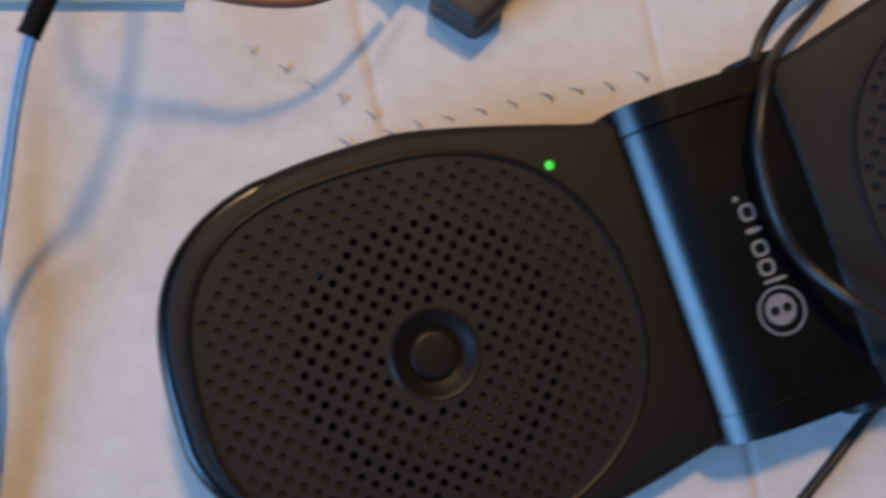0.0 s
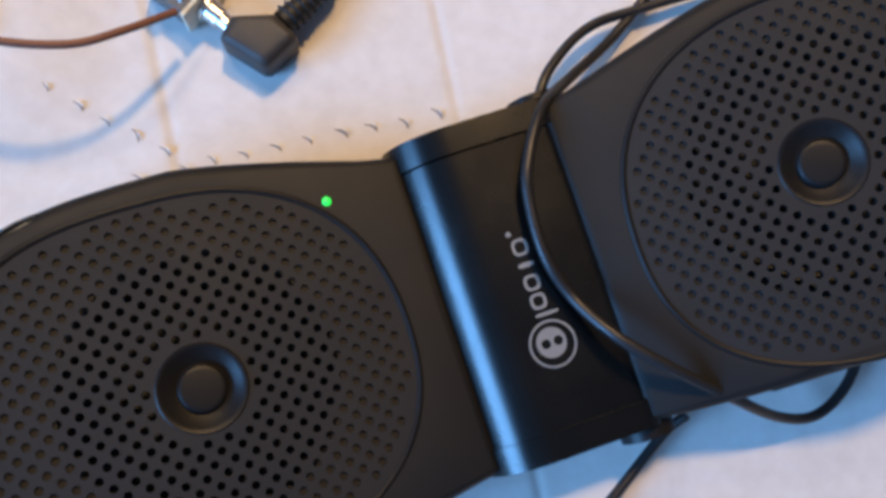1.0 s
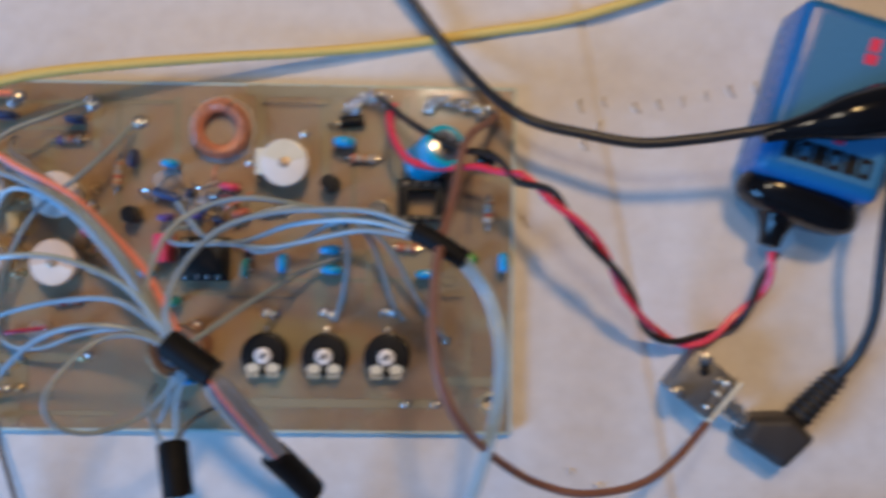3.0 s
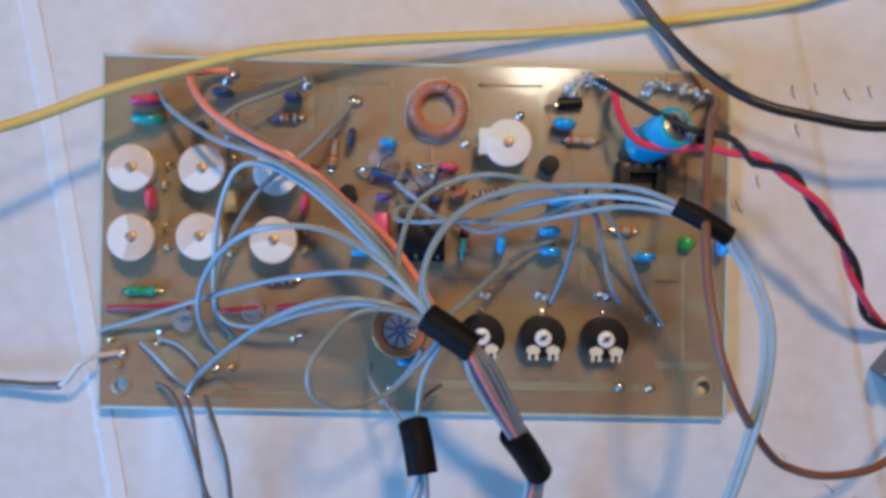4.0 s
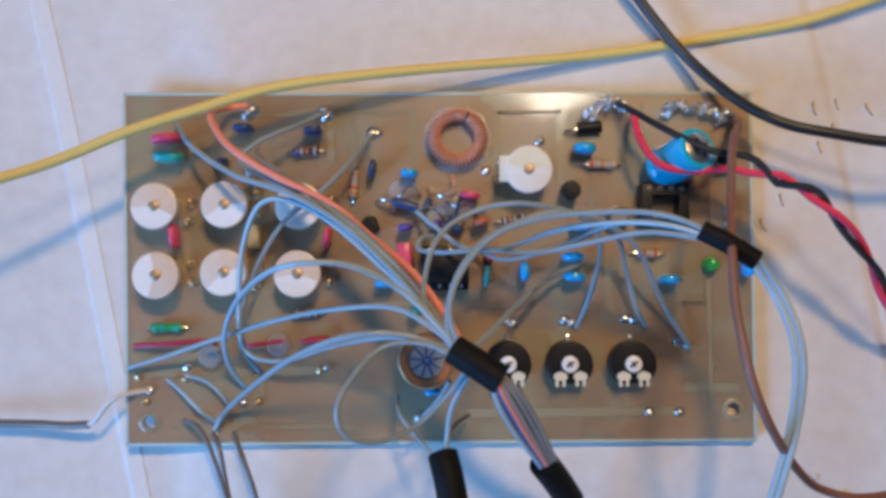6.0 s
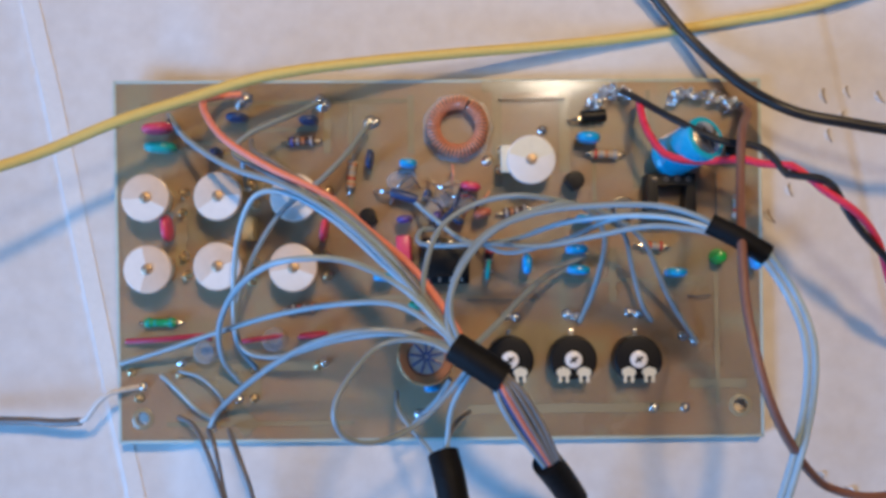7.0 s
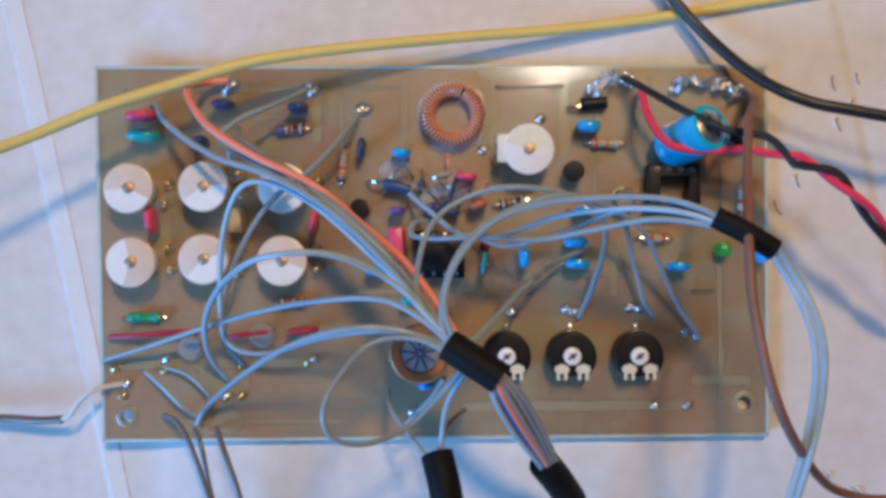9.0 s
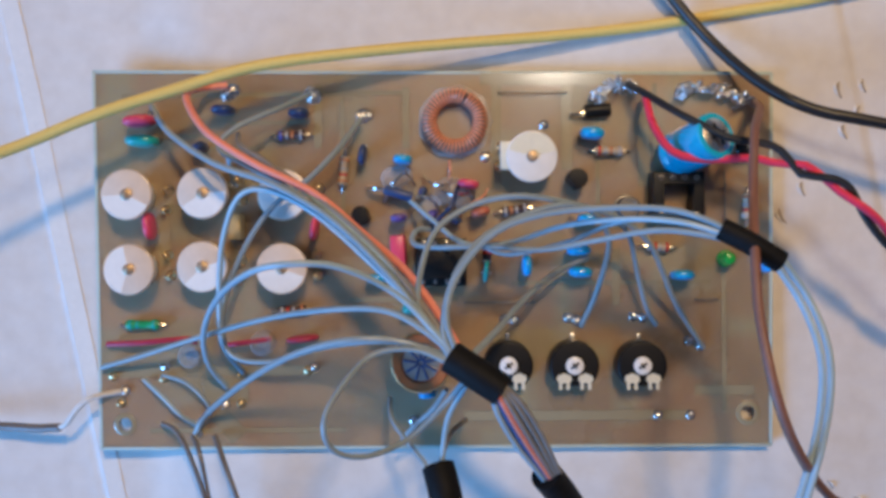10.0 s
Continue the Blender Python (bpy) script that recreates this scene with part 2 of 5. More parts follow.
def smooth_line(points, steps=7):
    """A Catmull-Rom line through points, centripetal enough for wires."""
    p = [Vector(q) for q in points]
    p = [p[0] * 2 - p[1]] + p + [p[-1] * 2 - p[-2]]
    line = []
    for a, b, c, d in zip(p, p[1:], p[2:], p[3:]):
        for k in range(steps):
            s = k / steps
            line.append(0.5 * (2 * b + (c - a) * s + (2 * a - 5 * b + 4 * c - d) * s * s + (3 * b - a - 3 * c + d) * s ** 3))
    line.append(p[-2])
    return line


def tube(points, radius, sides=9, steps=7, straight=False, into=None):
    """A round wire along a smooth line; radius may be one number or one for each given point."""
    line = [Vector(q) for q in points] if straight else smooth_line(points, steps)
    n = len(line)
    if isinstance(radius, (int, float)):
        radii = [radius] * n
    else:
        radii = [float(v) for v in np.interp(np.linspace(0, 1, n), np.linspace(0, 1, len(radius)), radius)]
    bm = bmesh.new()
    side = None
    rings = []
    for i, q in enumerate(line):
        along = (line[min(i + 1, n - 1)] - line[max(i - 1, 0)]).normalized()
        if side is None:
            side = along.orthogonal().normalized()
        side = (side - along * side.dot(along)).normalized()
        other = along.cross(side)
        rings.append([bm.verts.new(q + radii[i] * (side * math.cos(2 * math.pi * k / sides) + other * math.sin(2 * math.pi * k / sides))) for k in range(sides)])
    for a, b in zip(rings, rings[1:]):
        for k in range(sides):
            j = (k + 1) % sides
            bm.faces.new((a[k], a[j], b[j], b[k]))
    bm.faces.new(rings[0][::-1])
    bm.faces.new(rings[-1])
    return join(into, bm)


def pebble(sx, sy, sz, square=0.6, matrix=None, into=None, rings=8, sides=16):
    """A rounded pill of full size sx, sy, sz: 1 is an ellipsoid, less is boxier."""
    def bend(v, e):
        return math.copysign(abs(v) ** e, v)
    profile = []
    bm = bmesh.new()
    for i in range(rings + 1):
        a = -math.pi / 2 + math.pi * i / rings
        ca, sa = bend(math.cos(a), square), bend(math.sin(a), square)
        if i in (0, rings):
            profile.append([bm.verts.new((0, 0, sa * sz / 2))])
            continue
        profile.append([bm.verts.new((ca * bend(math.cos(2 * math.pi * k / sides), square) * sx / 2,
                                      ca * bend(math.sin(2 * math.pi * k / sides), square) * sy / 2, sa * sz / 2)) for k in range(sides)])
    for a, b in zip(profile, profile[1:]):
        for k in range(sides):
            j = (k + 1) % sides
            if len(a) == 1:
                bm.faces.new((a[0], b[j], b[k]))
            elif len(b) == 1:
                bm.faces.new((a[k], a[j], b[0]))
            else:
                bm.faces.new((a[k], a[j], b[j], b[k]))
    if matrix is not None:
        bmesh.ops.transform(bm, matrix=matrix, verts=bm.verts)
    return join(into, bm)


def plate(outline, z0, z1, holes=(), bevel=0.0):
    """A slab from an outline in x and y, with holes through it; the rim may be rounded at the top."""
    bm = bmesh.new()
    loops = [outline, *holes]
    rims = []
    for k, loop in enumerate(loops):
        rows = []
        levels = [(z0, 0.0)] + [(z1 - bevel + bevel * math.sin(a), bevel - bevel * math.cos(a)) for a in np.linspace(0, math.pi / 2, 6)] if bevel and k == 0 else [(z0, 0.0), (z1, 0.0)]
        cx, cy = sum(q[0] for q in loop) / len(loop), sum(q[1] for q in loop) / len(loop)
        for z, inset in levels:
            row = []
            for x, y in loop:
                d = math.hypot(x - cx, y - cy) or 1.0
                f = 1 - inset / d
                row.append(bm.verts.new((cx + (x - cx) * f, cy + (y - cy) * f, z)))
            rows.append(row)
        n = len(loop)
        for a, b in zip(rows, rows[1:]):
            for i in range(n):
                j = (i + 1) % n
                bm.faces.new((a[i], a[j], b[j], b[i]) if k == 0 else (a[j], a[i], b[i], b[j]))
        rims.append((rows[0], rows[-1]))
    for which in (0, 1):
        edges = []
        for pair in rims:
            ring = pair[which]
            edges += [bm.edges.get((ring[i], ring[(i + 1) % len(ring)])) for i in range(len(ring))]
        bmesh.ops.triangle_fill(bm, edges=edges, use_beauty=True, normal=(0, 0, 1 if which else -1))
    bmesh.ops.recalc_face_normals(bm, faces=bm.faces)
    return bm


def circle(x, y, r, sides=12, start=0.0):
    return [(x + r * math.cos(start + 2 * math.pi * k / sides), y + r * math.sin(start + 2 * math.pi * k / sides)) for k in range(sides)]


# ---- the room that closes the place ----
def slab(name, lo, hi, material, label, category):
    bm = bmesh.new()
    bmesh.ops.create_cube(bm, size=1)
    for v in bm.verts:
        v.co = Vector([(lo[k] if v.co[k] < 0 else hi[k]) * 1000 for k in range(3)])
    return tagged(new(name, finish(bm, material, False)), label, category, kind="structure")


slab("wall_north", (-1.52, 1.8, -0.75), (1.9, 1.9, 1.75), WALL, "plain room wall behind the table", "wall")
slab("wall_south", (-1.52, -1.9, -0.75), (1.9, -1.8, 1.75), WALL, "plain room wall", "wall")
slab("wall_east", (1.8, -1.8, -0.75), (1.9, 1.8, 1.75), WALL, "plain room wall", "wall")
slab("wall_west_sill", (-1.52, -1.8, -0.75), (-1.42, 1.8, 0.30), WALL, "plain wall below the window", "wall")
slab("wall_west_head", (-1.52, -1.8, 1.30), (-1.42, 1.8, 1.75), WALL, "plain wall above the window", "wall")
slab("wall_west_near", (-1.52, -1.8, 0.30), (-1.42, -1.3, 1.30), WALL, "plain wall beside the window", "wall")
slab("wall_west_far", (-1.52, -0.2, 0.30), (-1.42, 1.8, 1.30), WALL, "plain wall beside the window", "wall")
slab("ceiling", (-1.52, -1.9, 1.75), (1.9, 1.9, 1.85), CEILING, "plain ceiling", "ceiling")
slab("floor", (-1.52, -1.9, -0.85), (1.9, 1.9, -0.75), WOOD, "plain dark floor", "floor")
slab("table_top", (-0.5, -0.5, -0.035), (0.8, 0.4, -0.006), WOOD, "dark wooden table top under the card", "table")


# ---- the card that everything lies on ----
def card_height(x, y):
    """Folds, the raised flap at one side and the faint waves of the corrugation, in millimetres."""
    def fold(ax, ay, bx, by, deep, wide):
        nx, ny = by - ay, ax - bx
        d = ((x - ax) * nx + (y - ay) * ny) / math.hypot(nx, ny)
        return d, deep * math.exp(-(d / wide) ** 2)
    z = 0.0
    d1, g1 = fold(160.6, 48, 176, -29, -0.28, 1.2)
    d2, g2 = fold(222, 50, 234, -14, -0.26, 1.1)
    d3, g3 = fold(-18.9, 75, -3.6, 0, -0.5, 0.9)
    d5, g5 = fold(237, 95, 222, 50, -0.35, 0.9)
    z += g1 + g2 + g3 + (g5 if y > 50 else 0.0)
    z += 0.25 * math.tanh(d1 / 1.5) - 0.25 + 0.15 * math.tanh(d2 / 2.0)
    z -= 0.5 + 0.5 * math.tanh(d3 / 2.0) if d3 > 0 else 0.0
    # the card bows up to carry the board
    out = math.hypot(max(-x, 0.0, x - 136.0), max(-y, 0.0, y - 76.0))
    near, inner = min(max((30.0 - out) / 26.0, 0.0), 1.0), min(max((x - 6.0) / 16.0, 0.0), 1.0)
    z += 2.5 * near * near * (3 - 2 * near) * inner * inner * (3 - 2 * inner)
    along = x * 0.19 + y * 0.98
    z += 0.035 * math.sin(along * 2 * math.pi / 5.2) + 0.06 * noise.noise(Vector((x * 0.03, y * 0.03, 0)))
    return z - 0.12


def card_sheet():
    xs = np.concatenate([np.arange(-150, -45, 2.5), np.arange(-45, 10, 0.7), np.arange(10, 140, 2.0), np.arange(140, 260, 0.5), np.arange(260, 420.1, 2.5)])
    ys = np.arange(-170, 190.1, 1.6)
    bm = bmesh.new()
    grid = [[bm.verts.new((x, y, card_height(x, y))) for x in xs] for y in ys]
    for a, b in zip(grid, grid[1:]):
        for i in range(len(xs) - 1):
            bm.faces.new((a[i], a[i + 1], b[i + 1], b[i]))
    rim = [e for e in bm.edges if e.is_boundary]
    made = bmesh.ops.extrude_edge_only(bm, edges=rim)["geom"]
    for v in made:
        if isinstance(v, bmesh.types.BMVert):
            v.co.z = -5.5
    return bm


card = thing("cardboard_sheet", 100, 0, 0, "pale folded cardboard sheet with rows of cut marks on the table", "cardboard")
part("sheet", card_sheet(), CARD, card)
# a strip of the outer flap lies on the card, white where it was cut
FLAP = [(-40.0, 170.0), (-18.4, 75.0), (-6.2, 16.0), (-0.6, -10.0), (12.0, -70.0), (26.0, -140.0), (30.0, -140.0), (15.5, -70.0), (2.8, -10.0), (-2.6, 16.0), (-14.4, 75.0), (-36.0, 170.0)]
part("flap", plate(FLAP, -1.2, 0.16), CARD_EDGE, card, "white strip of a cut flap", smooth=False)


def cut_mark():
    """A short slit with a torn lip standing up beside it."""
    bm = tube([(-1.3, -0.7, 0.0), (-0.4, 0.0, 0.06), (0.5, 0.25, 0.10), (1.2, 0.1, 0.0)], [0.09, 0.20, 0.22, 0.08], 6, 3)
    return finish(bm, CARD_CUT)


def cut_lip():
    bm = tube([(-1.0, -0.1, 0.0), (0.0, 0.55, 0.1), (1.0, 0.75, 0.0)], [0.12, 0.32, 0.12], 6, 3)
    return finish(bm, CARD_EDGE)


SLIT, LIP = cut_mark(), cut_lip()
ROWS_OF_CUTS = (((182.0, -24.3), (229.3, -14.6), 8, -62), ((149.0, -9.2), (173.0, -22.6), 5, -72), ((168.0, -28.0), (177.0, -26.0), 2, -60), ((163.6, 71.6), (190.0, 76.0), 6, 84), ((151.0, 72.0), (151.8, 63.2), 2, 70), ((139.0, 46.0), (143.0, 52.0), 2, 80), ((155.2, 66.8), (157.0, 73.0), 2, 75))
for (ax, ay), (bx, by), count, turn in ROWS_OF_CUTS:
    for k in range(count):
        s = k / max(1, count - 1)
        x, y = ax + (bx - ax) * s + random.uniform(-0.4, 0.4), ay + (by - ay) * s + random.uniform(-0.4, 0.4)
        m = spot(x, y, card_height(x, y) + 0.02, turn + random.uniform(-18, 18)) @ Matrix.Scale(random.uniform(0.95, 1.35), 4)
        part("slit", SLIT, None, card, at=m)
        part("lip", LIP, None, card, at=m)


# ---- the circuit board ----
board = thing("circuit_board", 68, 38, 0, "brown lacquered circuit board with components, lying on card", "circuit board")
SAWN = [(0.0, 0.0), (135.7, 0.0), (136.4, 74.7), (-0.7, 76.9)]
HOLES = [circle(4.9, 4.9, 1.35, 20), circle(131.2, 6.4, 1.45, 20)]
laminate = part("laminate", plate(SAWN, BOARD_Z - 1.6, BOARD_Z, HOLES), LAMINATE, board, "brown lacquered laminate with greenish etched gaps", smooth=False)
for n, (a, b) in enumerate(zip(SAWN, SAWN[1:] + SAWN[:1])):
    dx, dy = b[0] - a[0], b[1] - a[1]
    long = math.hypot(dx, dy)
    part("edge", box(long + 0.4, 0.75, 1.62, 0.12, (a[0] + b[0]) / 2, (a[1] + b[1]) / 2, BOARD_Z - 1.6, math.degrees(math.atan2(dy, dx))), LAMINATE_EDGE, laminate, "pale sawn edge")
for (hx, hy), r in (((4.9, 4.9), 1.35), ((131.2, 6.4), 1.45)):
    part("hole_rim", lathe([(r, 0.0), (r, 0.06), (r + 0.9, 0.06), (r + 1.0, 0.0)], 20, Matrix.Translation((hx, hy, BOARD_Z))), LAMINATE_GREEN, laminate)
# solder points below carry the board
for x, y in ((8, 12), (128, 14), (10, 66), (126, 66), (66, 36), (40, 20), (96, 50)):
    part("solder_foot", lathe([(0, -1.3), (0.5, -1.1), (0.9, 0.0)], 8, Matrix.Translation((x, y, BOARD_Z - 1.6))), SOLDER, laminate)
# bare strips that were etched free of copper
STRIPS = [(97, 6.2, 46, 2.0, 0), (104, 33.0, 40, 0.9, 0), (126.5, 22, 1.0, 30, 0), (30, 3.6, 40, 1.0, 0), (34, 71.8, 58, 0.9, 0), (50, 58, 0.9, 26, 0), (113, 66, 0.9, 14, 0), (62, 30, 22, 0.9, 0), (101.5, 56, 0.8, 22, 0)]
# the etched frame round the trimmer beside the coil, and other wide gaps
for a, b, wide in (((81.2, 75.7, 5.0), (81.0, 52.1, 5.0), 2.0), ((95.4, 75.5, 5.0), (95.3, 55.9, 5.0), 2.2), ((78.0, 74.4, 5.0), (104.8, 74.0, 5.0), 2.4), ((45.1, 73.7, 5.0), (45.0, 60.9, 5.0), 1.6), ((62.9, 72.9, 5.0), (62.8, 60.6, 5.0), 1.4), ((13.6, 48.8, 5.0), (13.4, 37.3, 5.0), 2.2),
                   ((1.3, 15.5, 5.0), (44.1, 15.8, 5.0), 2.0), ((21.2, 11.9, 5.0), (30.3, 11.9, 5.0), 5.0), ((23.8, 7.3, 5.0), (28.4, 2.1, 5.0), 4.0), ((105.0, 39.8, 5.0), (104.9, 28.4, 5.0), 1.6), ((94.8, 44.5, 5.0), (113.0, 44.3, 5.0), 1.2), ((110.9, 67.1, 5.0), (110.8, 52.3, 5.0), 2.4), ((120.6, 11.2, 5.0), (132.5, 11.1, 5.0), 2.0)):
    dx, dy = b[0] - a[0], b[1] - a[1]
    STRIPS.append(((a[0] + b[0]) / 2, (a[1] + b[1]) / 2, math.hypot(dx, dy), wide, math.degrees(math.atan2(dy, dx))))
for k in range(9):
    long, flat = random.uniform(4, 14), random.random() < 0.5
    STRIPS.append((2.54 * random.randint(4, 49), 2.54 * random.randint(4, 26), long if flat else 0.8, 0.8 if flat else long, 0))
for k, (x, y, sx, sy, turn) in enumerate(STRIPS):
    part("bare_strip", box(sx, sy, 0.03, 0.0, x, y, BOARD_Z + 0.004 + 0.0015 * k, turn), LAMINATE_GREEN, laminate)


CACHE = {}


def shared(key, build):
    if key not in CACHE:
        CACHE[key] = build()
    return CACHE[key]


def blob(x, y, r=0.8, tall=0.9, material=None, parent=None):
    """A cone of solder round a cut lead."""
    me = shared(("blob", r, tall, (material or SOLDER).name), lambda: finish(pebble(0.8, 0.8, 1.3, 0.9, Matrix.Translation((0.35, -0.2, tall * 0.8)), lathe([(r * 1.5, 0), (r * 1.25, 0.3), (r * 0.8, tall * 0.62), (r * 0.4, tall * 0.75), (0, tall * 0.8)], 11), 5, 8), material or SOLDER))
    part("solder_point", me, None, parent or board, at=spot(x, y, BOARD_Z, random.uniform(0, 360)))


def trimmer(x, y, turn, top=12.6, radius=5.0, sector=0.0, pale=False):
    """A round ceramic trimmer: base, disc with a silvered half, slotted brass screw and two solder lugs."""
    body = part("trimmer_capacitor", shared(("tb", top), lambda: finish(lathe([(0, 0), (3.4, 0), (3.6, 0.4), (3.6, top - BOARD_Z - 1.4), (0, top - BOARD_Z - 1.4)], 24), IVORY)), None, board, "white round ceramic trimmer capacitor", spot(x, y, BOARD_Z, turn))
    up = Matrix.Translation((x, y, top)) @ Matrix.Rotation(radians(turn), 4, "Z")
    part("disc", shared(("td", radius), lambda: finish(lathe([(0, -1.4), (radius - 0.25, -1.4), (radius, -1.15), (radius, -0.35), (radius - 0.1, -0.1), (radius - 0.35, 0), (0, 0)], 40), CERAMIC_WHITE)) if pale else shared(("tdc", radius), lambda: finish(lathe([(0, -1.4), (radius - 0.25, -1.4), (radius, -1.15), (radius, -0.35), (radius - 0.1, -0.1), (radius - 0.35, 0), (0, 0)], 40), CERAMIC)), None, body, "white ceramic disc" if pale else "peach ceramic disc", up)

    def half():
        arc = [(0.0, 0.0)] + [(radius * 0.93 * math.cos(math.pi * k / 19), radius * 0.93 * math.sin(math.pi * k / 19)) for k in range(17)]
        return finish(plate(arc, 0.0, 0.05), IVORY if pale else CERAMIC_WHITE, False)
    part("electrode", shared(("te", radius, pale), half), None, body, "white silvered sector", up @ Matrix.Rotation(radians(sector), 4, "Z"))
    part("screw", shared("ts", lambda: finish(box(0.4, 1.7, 0.35, 0.1, 0, 0, 0.2, into=lathe([(0, 0), (1.1, 0), (1.1, 0.25), (0.9, 0.35), (0, 0.3)], 14)), SCREW)), None, body, "slotted brass screw", up)
    for s in (-1, 1):
        lug = spot(x, y, 0) @ Matrix.Rotation(radians(turn), 4, "Z") @ Matrix.Translation((radius + 0.9, s * 2.1, BOARD_Z))
        part("lug", shared("tl", lambda: finish(box(1.0, 0.7, 3.2, 0.15, 0, 0, 0, into=lathe([(1.1, 0), (0.8, 0.4), (0.3, 1.0), (0, 1.1)], 10)), BRASS)), None, body, "brass solder lug", lug)


def disc_cap(x, y, length, width, turn, material, name="capacitor", tall=5.5, square=0.75, label=""):
    me = shared((name, length, width, tall, material.name), lambda: finish(pebble(length, width, tall, square, Matrix.Translation((0, 0, tall / 2 + 0.6))), material))
    body = part(name, me, None, board, label, spot(x, y, BOARD_Z, turn))
    legs = shared(("legs", length), lambda: finish(tube([(-length * 0.25, 0, 0), (-length * 0.25, 0, 1.5)], 0.25, 6, 1, into=tube([(length * 0.25, 0, 0), (length * 0.25, 0, 1.5)], 0.25, 6, 1)), NICKEL))
    part("leads", legs, None, body, at=spot(x, y, BOARD_Z, turn))


def resistor(x, y, turn, length, material, bands, radius=1.05, label=""):
    prof = [(0, -length / 2), (radius * 0.9, -length / 2), (radius * 1.15, -length * 0.42), (radius * 1.15, -length * 0.3), (radius * 0.92, -length * 0.22),
            (radius * 0.92, length * 0.22), (radius * 1.15, length * 0.3), (radius * 1.15, length * 0.42), (radius * 0.9, length / 2), (0, length / 2)]
    lie = Matrix.Rotation(radians(90), 4, "Y")
    m = spot(x, y, BOARD_Z + 1.5, turn)
    body = part("resistor", shared(("res", length, radius, material.name), lambda: finish(lathe(prof, 14, lie), material)), None, board, label or "banded resistor", m)
    for k, colour in enumerate(bands):
        s = (-0.36, -0.15, 0.05, 0.36)[k] * length
        r = radius * (1.19 if abs(s) > length * 0.28 else 0.97)
        part("band", shared(("band", colour.name, s, r), lambda: finish(lathe([(r, s - 0.28), (r + 0.03, s), (r, s + 0.28)], 14, lie), colour)), None, body, at=m)
    for s in (-1, 1):
        part("lead", shared(("rl", length, s), lambda: finish(tube([(s * length / 2, 0, 0), (s * (length / 2 + 1.1), 0, -0.1), (s * (length / 2 + 1.4), 0, -0.6), (s * (length / 2 + 1.4), 0, -1.5)], 0.28, 6, 2), NICKEL)), None, body, at=m)


def chip(x, y, turn, sx=9.3, sy=6.3, label=""):
    """A black eight-pin chip standing in its socket."""
    m = spot(x, y, BOARD_Z, turn)
    base = part("chip", shared(("chip", sx, sy), lambda: finish(box(sx, sy, 3.2, 0.3, 0, 0, 4.2, into=box(sx + 0.7, sy + 3.2, 4.0, 0.25)), BLACK_PLASTIC)), None, board, label or "black eight-pin chip in a socket", m)
    part("notch", shared("notch", lambda: finish(lathe([(0, 0), (0.8, 0), (0.7, 0.12), (0, 0.05)], 10, Matrix.Translation((-sx / 2 + 1.2, 0, 7.4))), RUBBER)), None, base, at=m)
    for k in range(4):
        for s in (-1, 1):
            part("pin", shared("pin", lambda: finish(box(0.6, 1.0, 0.5, 0.12, 0, 0, 4.4), NICKEL)), None, base, at=m @ Matrix.Translation(((k - 1.5) * 2.3, s * (sy / 2 + 0.6), 0.6)))


def preset(x, y):
    """A black preset potentiometer with a white slotted wiper and two cream lugs."""
    outline = [(4.9 * math.cos(a), 4.9 * math.sin(a)) for a in np.linspace(radians(-54), radians(234), 38)]
    m = spot(x, y, BOARD_Z)
    body = part("preset", shared("preset", lambda: finish(plate(outline, 0.4, 5.0, bevel=0.5), BLACK_PLASTIC)), None, board, "black round preset potentiometer", m)
    part("wiper", shared("wiper", lambda: finish(lathe([(0, 0), (1.75, 0), (1.75, 0.35), (1.45, 0.5), (0, 0.42)], 24, Matrix.Translation((0, 0.1, 5.0))), CERAMIC_WHITE)), None, body, "white slotted wiper", m)
    part("slot", shared("slot", lambda: finish(box(1.9, 0.45, 0.1, 0.0, 0, 0.1, 5.46, 35, into=box(0.45, 1.2, 0.1, 0.0, 0, 0.1, 5.47, 35)), RUBBER)), None, body, at=m)
    lug = [(-1.05, -1.9), (-1.05, -0.5), (-1.5, 0.0), (-1.25, 0.85), (0.0, 1.35), (1.25, 0.85), (1.5, 0.0), (1.05, -0.5), (1.05, -1.9), (0.4, -1.9), (0.4, -0.6), (-0.4, -0.6), (-0.4, -1.9)]
    for s in (-1, 1):
        part("lug", shared("plug", lambda: finish(plate(lug, 0, 0.35), IVORY, False)), None, body, "cream solder lug", m @ Matrix.Translation((s * 2.1, -2.7, 5.05)))
    part("pin", shared("ppin", lambda: finish(box(0.9, 1.6, 0.6, 0.15), NICKEL)), None, body, at=m @ Matrix.Translation((0, 5.3, 0.5)))


def toroid(x, y):
    m = spot(x, y, BOARD_Z + 2.2)
    ring = [(5.05 + 1.0 * math.cos(a), 1.35 * math.sin(a)) for a in np.linspace(0, 2 * math.pi, 13)]
    core = part("toroid_coil", finish(lathe(ring, 40), RESIN_BROWN), None, board, "copper-wound toroid coil", m)
    turns, steps = 44, 12
    path = []
    for k in range(turns * steps):
        a, b = 2 * math.pi * k / (turns * steps) * 0.985, 2 * math.pi * k / steps
        r = 5.1 + 1.38 * math.cos(b)
        path.append((r * math.cos(a + 1.2), r * math.sin(a + 1.2), 1.75 * math.sin(b)))
    part("winding", finish(tube(path, 0.25, 6, straight=True), COPPER), None, core, "bright copper winding", m)
    part("mount", finish(lathe([(0, -2.1), (7.5, -2.1), (7.7, -1.9), (7.4, -1.5), (6.9, -1.45)], 9), CLEAR), None, core, "clear plastic mount", m)


SECTORS = {(8, True): 190, (23, True): 205, (39, True): 175, (9, False): 95, (23, False): 235, (39, False): 185}
